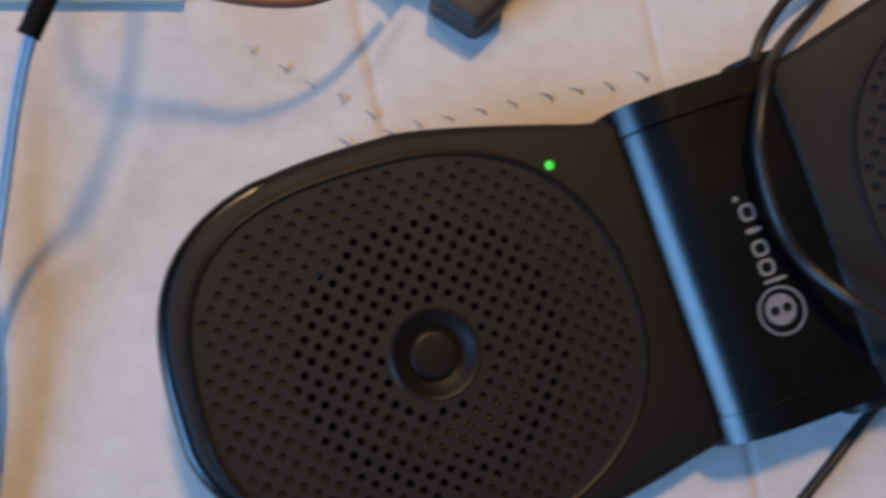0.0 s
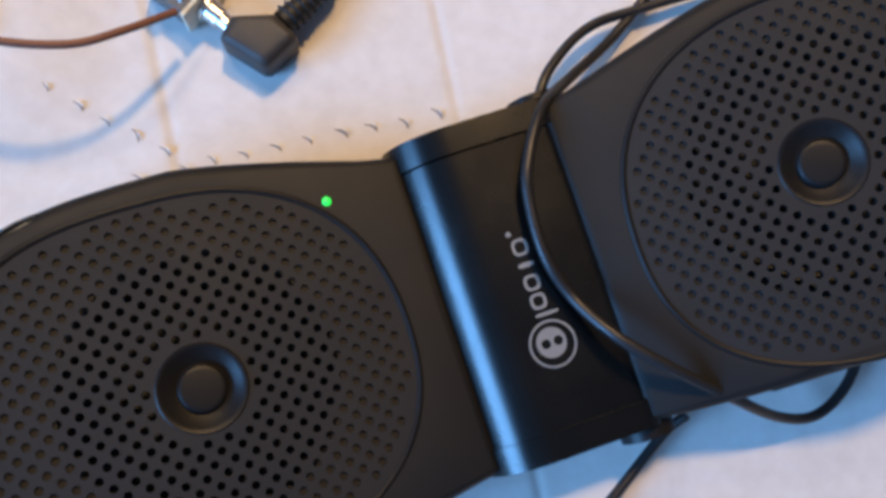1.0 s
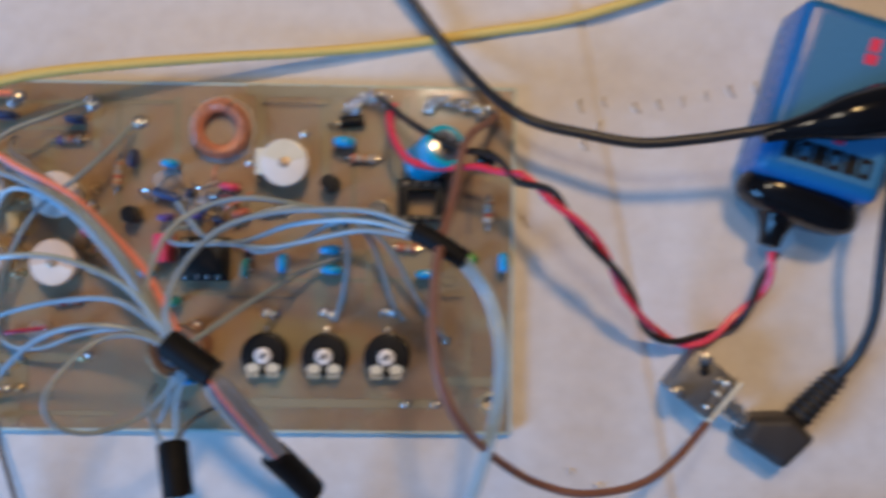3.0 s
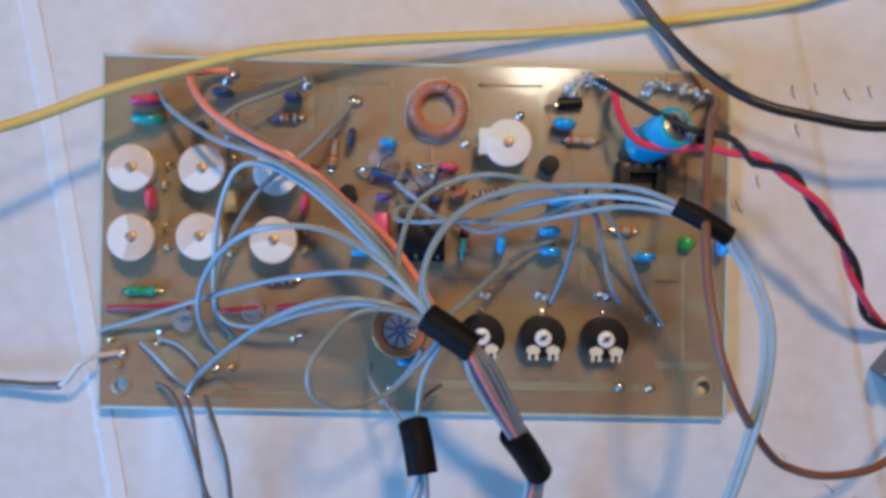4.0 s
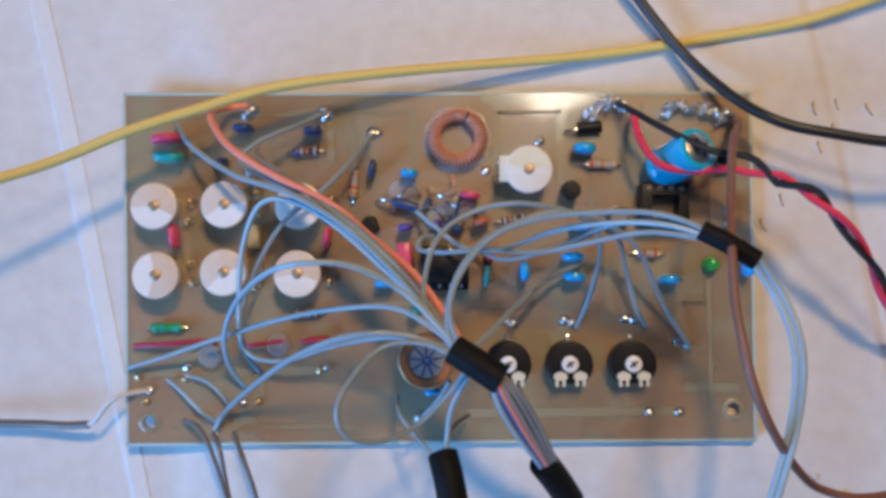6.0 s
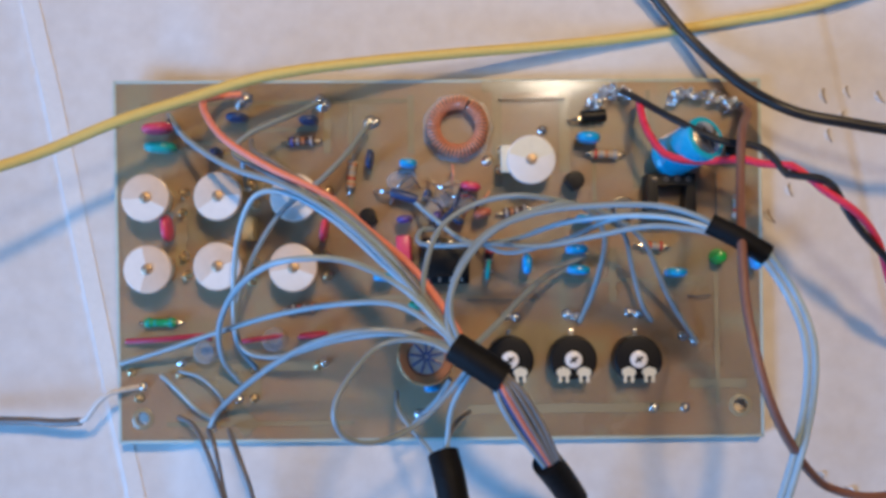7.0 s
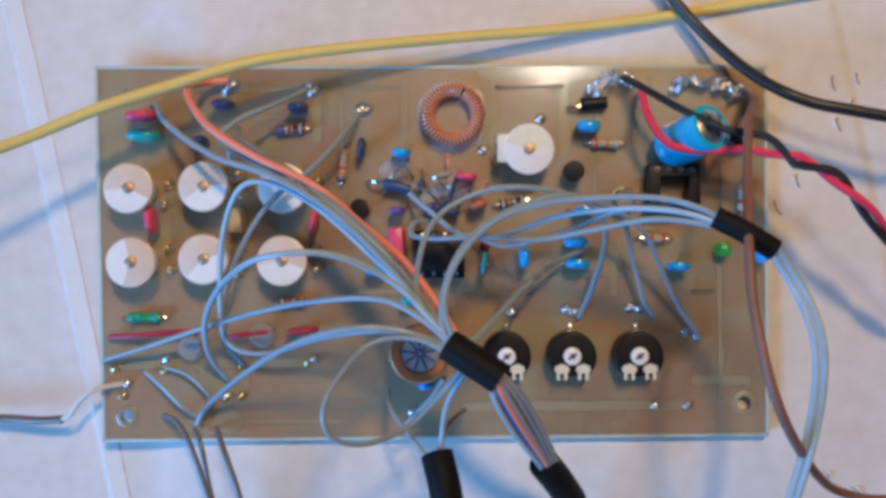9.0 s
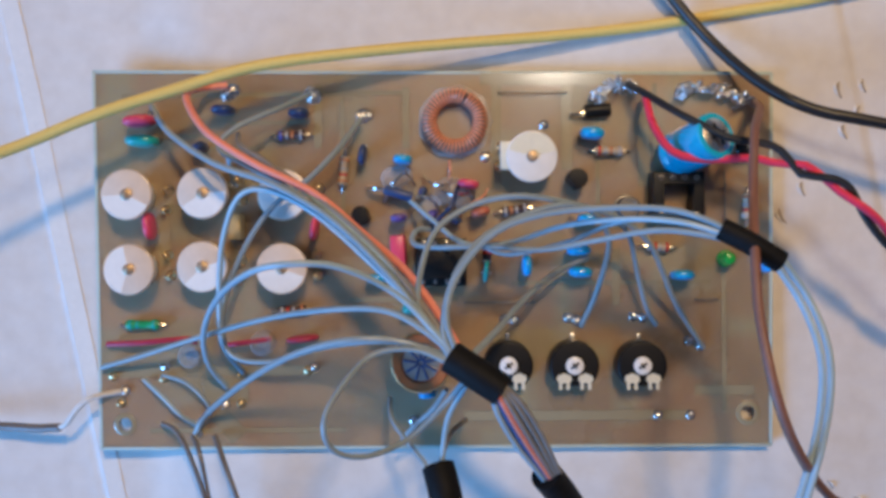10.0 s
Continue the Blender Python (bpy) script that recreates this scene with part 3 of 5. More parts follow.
# six ceramic trimmers, two rows of three, and a seventh beside the coil
for (x, y, _), turn in zip([(8.3, 51.4, 12.6), (23.3, 51.5, 12.6), (39.1, 51.0, 12.6), (8.6, 36.7, 12.6), (23.1, 37.1, 12.6), (38.7, 36.6, 12.6)], (-8, 8, -4, 6, -10, 4)):
    trimmer(x, y, turn, sector=SECTORS[round(x), y > 45])
(x, y, _) = (87.7, 57.9, 13.0)
trimmer(x, y, 172, 13.0, sector=200, pale=True)
part("tab", box(3.2, 5.6, 1.3, 0.3, x - 4.6, y + 0.3, 11.2), IVORY, board, "cream base tab of the trimmer")
(x, y, _) = (72.8, 65.7, 8.0)
toroid(x, y)
for x, y, _ in [(82.9, 16.9, 10.0), (95.9, 16.8, 10.0), (109.2, 16.7, 10.0)]:
    preset(x, y)
(x, y, _) = (69.8, 37.5, 11.0)
chip(x, y, 0, label="black eight-pin chip under looping wires")
(x, y, _) = (116.5, 50.2, 11.0)
empty = part("chip_socket", finish(plate([(-5.0, -4.4), (5.0, -4.4), (5.0, 4.6), (-5.0, 4.6)], 0.3, 5.6, [[(-2.9, -3.0), (2.6, -3.2), (3.1, 2.2), (-2.8, 2.2)]], 0.3), BLACK_PLASTIC), None, board, "black empty chip socket with an open middle", spot(x, y, BOARD_Z))
for k in range(4):
    for sy in (-1, 1):
        part("pin", shared("socket_pin", lambda: finish(lathe([(0.55, 0), (0.55, 0.25), (0.3, 0.3), (0.25, 0.0)], 10), DULL_METAL)), None, empty, "bright socket contact", spot(x + (k - 1.5) * 2.3, y + (3.4 if sy > 0 else -3.8), BOARD_Z + 5.6))

# film and ceramic capacitors: place, length, width, turn, material, label
CAPS = (
    ((9.7, 66.3), 6.5, 2.4, 4, PINK_CAP, "pink drop capacitor"), ((10.3, 62.3), 6.8, 2.6, -2, TEAL_CAP, "teal drop capacitor"),
    ((11.5, 45.3), 5.8, 2.0, 96, PINK_CAP, "pink drop capacitor"), ((44.6, 44.4), 5.0, 1.6, 80, PINK_CAP, "pink drop capacitor"),
    ((26.6, 68.3), 4.6, 2.0, 0, NAVY_CAP, "dark blue drop capacitor"), ((41.7, 67.5), 4.2, 2.0, 0, NAVY_CAP, "dark blue drop capacitor"),
    ((21.9, 60.9), 3.0, 2.0, 30, NAVY_CAP, "dark blue drop capacitor"), ((54.4, 59.1), 4.2, 1.7, 82, NAVY_CAP, "dark blue drop capacitor"),
    ((62.4, 58.0), 3.9, 2.0, -4, BLUE_CAP, "bright blue drop capacitor"), ((61.5, 46.4), 3.4, 1.7, 6, PURPLE_CAP, "purple drop capacitor"),
    ((77.7, 47.3), 4.0, 2.0, 18, SALMON_CAP, "salmon drop capacitor"), ((75.3, 53.0), 4.4, 1.9, -8, PINK_CAP, "pink drop capacitor"),
)
MORE_CAPS = (
    ((99.9, 62.7), 5.0, 2.6, -4, BLUE_CAP, "bright blue drop capacitor"), ((97.1, 39.6), 4.8, 2.2, 2, BLUE_CAP, "bright blue drop capacitor"),
    ((97.4, 35.3), 4.8, 2.2, -3, BLUE_CAP, "bright blue drop capacitor"), ((86.8, 36.7), 4.4, 2.1, 90, BLUE_CAP, "bright blue drop capacitor"),
    ((117.5, 34.5), 4.6, 2.1, 0, BLUE_CAP, "bright blue drop capacitor"), ((99.0, 45.9), 4.2, 1.9, 0, BLUE_CAP, "bright blue drop capacitor"),
    ((134.0, 37.1), 4.6, 2.2, 92, BLUE_CAP, "bright blue drop capacitor"), ((66.9, 11.4), 3.8, 1.9, 8, BLUE_CAP, "bright blue drop capacitor"),
    ((56.9, 34.4), 4.4, 2.0, 0, BLUE_CAP, "bright blue drop capacitor"), ((63.4, 28.3), 3.0, 2.2, 0, TEAL_CAP, "teal drop capacitor"),
    ((78.7, 35.6), 4.5, 1.2, 84, TEAL_CAP, "thin teal capacitor"), ((42.0, 22.5), 6.6, 1.6, 6, MAROON_CAP, "maroon capacitor"),
)
for (x, y), length, width, turn, material, label in CAPS + MORE_CAPS:
    disc_cap(x, y, length, width, turn, material, label=label)
(x, y, _) = (28.8, 44.9, 8.0)
part("box_capacitor", box(2.5, 5.0, 4.6, 0.35, 0, 0, 0.3), TAN_CAP, board, "tan box capacitor", spot(x, y, BOARD_Z, 2))
(x, y, _) = (61.4, 39.8, 10.0)
part("box_capacitor", box(2.9, 6.2, 7.4, 0.5, 0, 0, 0.3), PINK_CAP, board, "bright red box capacitor", spot(x, y, BOARD_Z, 2))

# resistors: place, turn, length, body, bands
for (x, y, _), turn, length, body, bands in (
        ((39.8, 63.3, 6.5), 2, 5.6, RESIN_BROWN, (BAND_BLUE, BAND_GREY, BAND_ORANGE, BAND_GREY)),
        ((39.7, 28.0, 6.5), 4, 5.6, RESIN_BROWN, (BAND_GREY, BAND_RED, BAND_GREY, BAND_ORANGE)),
        ((103.6, 59.4, 6.5), -2, 5.6, RESIN_TAN, (BAND_RED, BAND_GREY, BAND_ORANGE, BAND_GREY)),
        ((50.3, 56.1, 6.5), 84, 5.8, RESIN_TAN, (BAND_ORANGE, BAND_RED, BAND_GREY, BAND_ORANGE)),
        ((113.2, 40.1, 6.5), -4, 4.4, RESIN_TAN, (BAND_RED, BAND_RED, BAND_GREY, BAND_RED)),
        ((84.7, 47.8, 6.5), 8, 5.4, RESIN_BROWN, (BAND_GREY, BAND_ORANGE, BAND_GREY, BAND_GREY)),
        ((78.9, 37.3, 6.5), 86, 5.6, RESIN_BROWN, (BAND_GREY, BAND_ORANGE, BAND_GREY, BAND_RED)),
        ((9.3, 25.4, 6.5), 0, 6.6, GREEN_CAP, (TEAL_CAP, TEAL_CAP, GREEN_CAP, TEAL_CAP))):
    resistor(x, y, turn, length, body, bands, 0.9, "dark banded resistor" if body is RESIN_BROWN else ("green glass diode" if body is GREEN_CAP else "tan banded resistor"))

# maroon sleeved leads beside the green diode
part("sleeved_lead", tube([(2.0, 21.5, 6.5), (9.4, 21.9, 8.0), (18.6, 22.6, 8.0), (19.7, 21.7, 6.0)], 0.6, 8), MAROON_CAP, board, "dark red sleeved lead")
part("sleeved_lead", tube([(25.5, 21.0, 6.5), (29.9, 21.7, 8.0), (35.6, 22.5, 8.0)], 0.55, 8), MAROON_CAP, board, "dark red sleeved lead")

# clear round crystals beside the leads
for x, y, _ in ((19.2, 19.2, 8.0), (33.7, 21.6, 8.0)):
    can = part("clear_cap", finish(lathe([(0, 0), (2.2, 0), (2.5, 0.5), (2.5, 3.0), (2.0, 3.6), (1.3, 3.4), (0, 3.2)], 22), CLEAR), None, board, "clear round plastic trimmer", spot(x, y, BOARD_Z))
    part("screw", finish(lathe([(0, 0), (0.9, 0), (0.9, 2.6), (0, 2.8)], 12), DULL_METAL), None, can, at=spot(x, y, BOARD_Z + 0.2))

# air trimmer with a copper rim and silvered vanes
(x, y, _) = (65.9, 18.4, 16.0)
vane = part("air_trimmer", finish(lathe([(0, 0), (4.8, 0), (5.0, 0.5), (5.0, 9.6), (5.6, 9.8), (5.7, 10.4), (5.3, 10.9), (3.9, 10.7), (3.7, 10.0), (0, 9.9)], 36), COPPER_DISC), None, board, "copper-coloured tall round air trimmer", spot(x, y, BOARD_Z))
part("rim", finish(lathe([(5.45, 9.8), (5.85, 10.1), (5.85, 10.6), (5.5, 10.95)], 36), BRASS), None, vane, "bright brass rim", spot(x, y, BOARD_Z))
part("vane_floor", finish(lathe([(0, 10.05), (3.6, 10.05), (3.6, 9.95)], 28), NICKEL), None, vane, "silvered floor", spot(x, y, BOARD_Z))
for k in range(9):
    part("vane", shared("vane", lambda: finish(box(3.0, 0.45, 0.5, 0.08, 1.9, 0, 0), NAVY_CAP)), None, vane, at=spot(x, y, BOARD_Z + 10.1, k * 40 + 12))

# transistors and a leaning electrolytic capacitor
for (x, y, _), r, turn in (((96.8, 53.7, 8.0), 2.0, 40), ((54.0, 46.9, 8.0), 1.9, 200)):
    d_shape = [(r * math.cos(a), r * math.sin(a)) for a in np.linspace(radians(-140), radians(140), 22)]
    part("transistor", finish(plate(d_shape, 1.0, 5.6, bevel=0.25), BLACK_PLASTIC), None, board, "small black transistor", spot(x, y, BOARD_Z, turn))
foot, head = Vector((116.9, 58.4, 8.6)), Vector((121.9, 61.0, 18.0))
lean = Matrix.Translation(foot) @ (head - foot).to_track_quat("Z", "Y").to_matrix().to_4x4()
tall = (head - foot).length
can = part("electrolytic", finish(lathe([(0, -1), (4.2, -1), (4.5, -0.5), (4.5, 0.6), (4.2, 1.1), (4.5, 1.6), (4.6, tall - 0.8), (4.45, tall - 0.2), (4.0, tall + 0.05), (3.3, tall + 0.0)], 32), CYAN_SLEEVE), None, board, "cyan sleeved electrolytic capacitor leaning over", lean)
part("can_top", finish(lathe([(3.6, tall - 0.15), (3.2, tall + 0.1), (2.0, tall + 0.45), (0, tall + 0.6)], 32), NICKEL), None, can, "bright aluminium top", lean)
part("vent", finish(box(4.4, 0.3, 0.3, 0, 0, 0, tall + 0.42, into=box(0.3, 4.4, 0.3, 0, 0, 0, tall + 0.42)), BLACK_PLASTIC), None, can, at=lean)

# small parts: metal can, diode, glass and glue near the middle, green lamp, links, braid
(x, y, _) = (107.1, 47.9, 8.0)
part("metal_can", finish(lathe([(0, 0), (2.7, 0), (2.7, 0.4), (2.3, 0.5), (2.3, 3.6), (2.0, 4.0), (1.6, 4.0), (1.4, 3.7), (0, 3.7)], 24), DULL_METAL), None, board, "small round metal can", spot(x, y, BOARD_Z))
(x, y, _) = (101.3, 67.5, 7.0)
diode = part("diode", finish(lathe([(0, -2.6), (1.3, -2.6), (1.35, -2.3), (1.35, 2.3), (1.3, 2.6), (0, 2.6)], 16, Matrix.Rotation(radians(90), 4, "Y")), BLACK_PLASTIC), None, board, "black diode with bent leads", spot(x, y, BOARD_Z + 1.6, 4))
part("lead", tube([(96.0, 66.8, 6.0), (97.6, 66.8, 7.0), (99.3, 67.1, 7.0)], 0.35, 6), NICKEL, diode)
(x, y, _) = (61.4, 51.3, 8.0)
d2 = part("diode", finish(lathe([(0, -2.9), (0.9, -2.9), (1.05, -2.4), (1.05, 2.4), (0.9, 2.9), (0, 2.9)], 14, Matrix.Rotation(radians(90), 4, "Y")), NAVY_CAP), None, board, "dark blue diode on long leads", spot(x, y, BOARD_Z + 3.2, -16))
part("lead", tube([(55.0, 52.4, 6.0), (56.8, 52.3, 8.2), (59.1, 51.9, 8.2)], 0.4, 6), NICKEL, d2)
for q, sx, sy, sz, turn in (((71.0, 51.7, 7.0), 7.5, 5.5, 3.2, 20), ((73.8, 50.3, 8.0), 4.6, 4.2, 4.6, -20), ((60.8, 54.8, 6.5), 6.5, 4.5, 1.8, 10), ((67.5, 48.7, 6.5), 5.0, 4.0, 2.4, 45)):
    part("glue_drop", finish(pebble(sx, sy, sz, 0.9, Matrix.Translation((0, 0, sz * 0.35))), CLEAR), None, board, "clear drop of hot glue", spot(q[0], q[1], BOARD_Z, turn))
part("bare_lead", tube([(69.2, 52.7, 6.0), (72.1, 50.8, 10.0), (75.5, 50.8, 8.0), (76.8, 48.7, 6.0)], 0.45, 7), NICKEL, board)
part("bare_lead", tube([(71.6, 57.8, 6.0), (71.7, 56.0, 8.0), (71.4, 54.1, 6.0)], 0.3, 7), COPPER, board)
for line, thick, material in (([(64.2, 49.6, 6), (66.0, 50.6, 11), (68.6, 49.2, 12), (70.4, 46.4, 6)], 0.3, NICKEL), ([(66.4, 55.0, 6), (68.0, 53.2, 10), (70.4, 52.6, 11), (73.0, 54.2, 6)], 0.3, NICKEL),
                             ([(68.2, 45.0, 6), (70.0, 46.6, 12), (72.2, 48.8, 13), (73.2, 52.6, 7)], 0.42, NAVY_CAP), ([(73.6, 46.6, 6), (75.0, 48.4, 10), (78.0, 50.2, 10), (79.2, 52.0, 6)], 0.32, COPPER),
                             ([(58.4, 49.8, 6), (60.6, 53.4, 9), (63.0, 55.2, 9), (64.6, 53.0, 6)], 0.3, NICKEL)):
    part("bare_lead", tube(line, thick, 7), material, board)
for x, y, turn, material in ((68.0, 47.0, 30, PURPLE_CAP), (72.6, 46.0, -25, NAVY_CAP), (66.2, 51.4, 70, NAVY_CAP)):
    disc_cap(x, y, 2.8, 1.7, turn, material, tall=3.6, label="small dark drop capacitor under glue")
(x, y, _) = (126.8, 37.6, 8.0)
led = part("green_lamp", finish(lathe([(0, 0), (1.7, 0), (1.7, 0.8), (1.45, 0.9), (1.45, 3.0), (1.0, 4.0), (0, 4.4)], 18), GREEN_LENS), None, board, "small green indicator lamp", spot(x, y, BOARD_Z))
for a, b in (((81.9, 71.5, 6.0), (95.0, 71.4, 6.0)), ((74.7, 29.3, 6.0), (88.3, 29.2, 6.0)), ((120.8, 29.5, 6.0), (125.0, 29.5, 6.0)), ((126.7, 54.9, 6.0), (126.6, 43.6, 6.0)), ((95.8, 46.2, 6.0), (101.5, 44.2, 6.0))):
    va, vb = Vector(a), Vector(b)
    part("wire_link", tube([(va.x, va.y, BOARD_Z), va + (vb - va) * 0.06, vb + (va - vb) * 0.06, (vb.x, vb.y, BOARD_Z)], 0.17, 6, 4), DULL_METAL, board, "tinned wire link")


def braid(points, name, label):
    """A ragged run of tinned braid and solder."""
    line = smooth_line(points, 6)
    bm = bmesh.new()
    for q in line:
        for _ in range(3):
            off = Vector((random.uniform(-0.9, 0.9), random.uniform(-0.9, 0.9), random.uniform(-0.2, 1.0)))
            s = random.uniform(0.7, 1.5)
            pebble(s * 1.5, s, s, 1.0, Matrix.Translation(q + off) @ Euler((random.random() * 3, random.random() * 3, random.random() * 3)).to_matrix().to_4x4(), bm, 5, 8)
    for _ in range(6):
        a = random.choice(line) + Vector((random.uniform(-1, 1), random.uniform(-1, 1), 0.4))
        tube([a, a + Vector((random.uniform(-2, 2), random.uniform(-1, 1), 1.2)), a + Vector((random.uniform(-3, 3), random.uniform(-2, 2), 0.2))], 0.22, 5, 4, into=bm)
    return part(name, bm, SOLDER, board, label)


braid([(101.2, 69.4, 6.0), (102.8, 72.1, 6.5), (105.5, 73.1, 7.0), (109.0, 71.4, 6.5)], "braid", "ragged tinned braid and solder")
braid([(117.5, 70.3, 6.0), (120.2, 71.8, 6.5), (124.7, 71.2, 6.5), (129.7, 69.5, 6.5), (132.1, 68.7, 6.0)], "braid", "ragged tinned braid and solder")

# a black capsule with a bright end and an upright resistor by the board's edge
(x, y, _) = (130.5, 59.5, 9.0)
cell = part("capsule", finish(lathe([(0, -2.0), (1.5, -2.0), (1.7, -1.6), (1.7, 1.2), (1.4, 1.6), (0, 1.7)], 16, Matrix.Rotation(radians(72), 4, "Y")), VINYL), None, board, "black capsule with a bright end", spot(x, y, BOARD_Z + 2.6, 10))
part("end", finish(lathe([(0, 1.75), (1.2, 1.72), (1.3, 1.5)], 14, Matrix.Rotation(radians(72), 4, "Y")), NICKEL), None, cell, "bright metal end", spot(x, y, BOARD_Z + 2.6, 10))
(x, y, _) = (130.9, 48.0, 7.0)
resistor(x, y, 88, 5.0, RESIN_TAN, (BAND_GREY, BAND_RED, BAND_GREY, BAND_ORANGE), 0.9, "tan banded resistor")
for x, y, _ in ((27.7, 72.8, 5.0), (43.4, 72.0, 5.0), (54.2, 67.3, 5.0), (26.6, 71.9, 5.0), (44.3, 71.2, 5.0)):
    blob(x, y, 1.05, 1.4)
# solder points on the top side
for x, y, _ in ((27.5, 72.2, 5.0), (43.4, 71.7, 5.0), (53.9, 66.9, 5.0), (55.3, 67.3, 5.0), (27.7, 53.8, 5.0), (43.9, 49.3, 5.0), (11.0, 67.8, 5.0), (77.4, 67.0, 5.0), (78.8, 58.6, 5.0), (90.7, 64.9, 5.0),
                (82.4, 25.8, 5.0), (84.4, 25.4, 5.0), (95.2, 25.9, 5.0), (97.1, 25.3, 5.0), (108.3, 26.1, 5.0), (110.3, 25.8, 5.0), (119.4, 21.1, 5.0), (121.8, 20.1, 5.0), (113.2, 6.1, 5.0), (119.7, 6.1, 5.0)):
    blob(x, y, 0.75)
for x, y, _ in ((2.5, 14.8, 5.0), (5.0, 11.8, 5.0), (13.2, 16.6, 5.0), (43.7, 16.4, 5.0), (42.4, 15.7, 5.0), (4.2, 9.3, 5.0), (12.9, 14.3, 5.0), (28.9, 15.1, 5.0), (28.8, 9.1, 5.0), (25.6, 8.9, 5.0), (19.7, 2.9, 5.0), (67.2, 23.1, 5.0), (63.8, 5.3, 5.0)):
    blob(x, y, 0.7, 1.0, BRASS if x % 2 < 1 else SOLDER)


# ---- wires of the board ----
harness = thing("wire_harness", 70, 25, 5, "grey wires fanning out from black sleeves over the board", "wires")


def wire(points, material, radius=0.58, label="", parent=None, name="wire", **more):
    slim = 0.9 if parent is None and name == "wire" else 1.0
    return part(name, tube(points, radius * slim, **more), material, parent or harness, label)


wire([(11.4, 69.6, 6.0), (17.5, 63.2, 14.0), (28.4, 56.4, 22.0), (39.7, 52.3, 26.0), (51.1, 45.5, 28.0), (61.5, 35.6, 33.0), (68.3, 27.6, 37.0), (73.2, 21.6, 39.0)], GREY_PVC, 0.68)
wire([(27.1, 73.4, 7.0), (22.8, 72.7, 9.0), (21.8, 70.5, 16.0), (23.2, 67.2, 20.0), (27.9, 61.6, 24.0), (36.4, 56.0, 25.0), (47.8, 50.2, 26.0), (56.1, 43.3, 28.0), (64.3, 36.3, 32.0), (70.7, 27.9, 36.0), (74.5, 21.1, 39.0)], ORANGE_PVC, 0.80, "salmon orange wire")
wire([(43.4, 71.3, 7.0), (39.2, 68.2, 12.0), (31.2, 63.9, 16.0), (28.2, 59.7, 18.0), (34.7, 55.8, 22.0), (43.5, 50.8, 25.0), (54.2, 42.5, 29.0), (64.4, 32.7, 34.0), (72.6, 21.6, 39.0)], GREY_PVC, 0.6)
wire([(54.2, 66.5, 8.0), (50.3, 60.0, 13.0), (44.7, 53.7, 16.0), (37.5, 48.2, 16.0), (31.8, 40.1, 15.0), (27.9, 31.3, 13.0), (26.7, 24.1, 12.0), (29.2, 19.4, 12.0), (36.8, 18.7, 14.0), (47.6, 22.0, 20.0), (60.1, 24.2, 30.0), (69.2, 23.1, 37.0), (73.2, 21.1, 39.0)], GREY_PVC, 0.6)
wire([(29.4, 15.5, 6.0), (26.7, 21.7, 11.0), (27.1, 32.0, 15.0), (28.8, 42.8, 18.0), (33.0, 50.4, 22.0), (39.2, 51.1, 24.0), (47.8, 46.6, 26.0), (57.3, 38.5, 30.0), (66.4, 29.9, 36.0), (73.2, 20.9, 39.0)], LIGHT_PVC, 0.62)
wire([(26.1, 12.5, 6.0), (24.1, 18.0, 12.0), (25.4, 24.9, 20.0), (30.7, 31.8, 30.0), (38.6, 36.6, 40.0), (45.9, 38.1, 44.0), (53.9, 37.5, 42.0), (62.7, 32.8, 37.0), (69.3, 26.2, 38.0), (73.5, 21.4, 39.0)], LIGHT_PVC, 0.62)
wire([(1.0, 16.9, 7.0), (10.1, 19.5, 10.0), (22.8, 23.5, 15.0), (37.5, 27.6, 22.0), (51.2, 29.8, 30.0), (61.6, 29.7, 36.0), (69.3, 25.3, 38.0), (73.5, 20.9, 39.0)], GREY_PVC, 0.62)
wire([(19.5, 3.1, 6.0), (22.6, 7.5, 9.0), (32.7, 15.3, 20.0), (44.5, 22.1, 32.0), (55.1, 25.2, 38.0), (64.5, 24.5, 37.0), (73.5, 20.7, 39.0)], GREY_PVC, 0.66)
wire([(9.2, 14.2, 6.0), (13.3, 11.3, 8.0), (17.2, 7.3, 8.0), (19.7, 5.0, 6.0)], LIGHT_PVC, 0.5)
wire([(13.0, 15.1, 6.0), (18.4, 13.8, 8.0), (22.4, 9.9, 8.0), (22.6, 6.9, 6.0)], GREY_PVC, 0.42)
wire([(73.5, 20.2, 39.0), (66.4, 23.4, 38.0), (58.9, 22.7, 38.0), (53.7, 17.5, 42.0), (51.4, 12.4, 44.0), (52.6, 7.6, 42.0), (57.7, 5.7, 38.0), (64.6, 7.7, 33.0), (71.0, 14.0, 34.0), (74.4, 18.6, 38.0)], GREY_PVC, 0.55)
wire([(59.3, 10.4, 8.0), (60.2, 8.0, 16.0), (63.2, 5.1, 22.0), (66.9, 1.7, 27.0), (68.7, -1.9, 28.0)], GREY_PVC, 0.5)
wire([(71.0, 16.1, 34.0), (68.3, 11.3, 26.0), (64.8, 7.0, 18.0), (62.1, 3.4, 14.0)], GREY_PVC, 0.5)
wire([(74.4, 17.2, 36.0), (71.4, 11.4, 32.0), (70.3, 5.4, 29.0), (70.0, -0.9, 28.0)], LIGHT_PVC, 0.55)
wire([(74.4, 6.5, 10.0), (71.7, 5.6, 18.0), (70.2, 3.5, 25.0), (69.2, -0.9, 28.0)], DARK_PVC, 0.5)
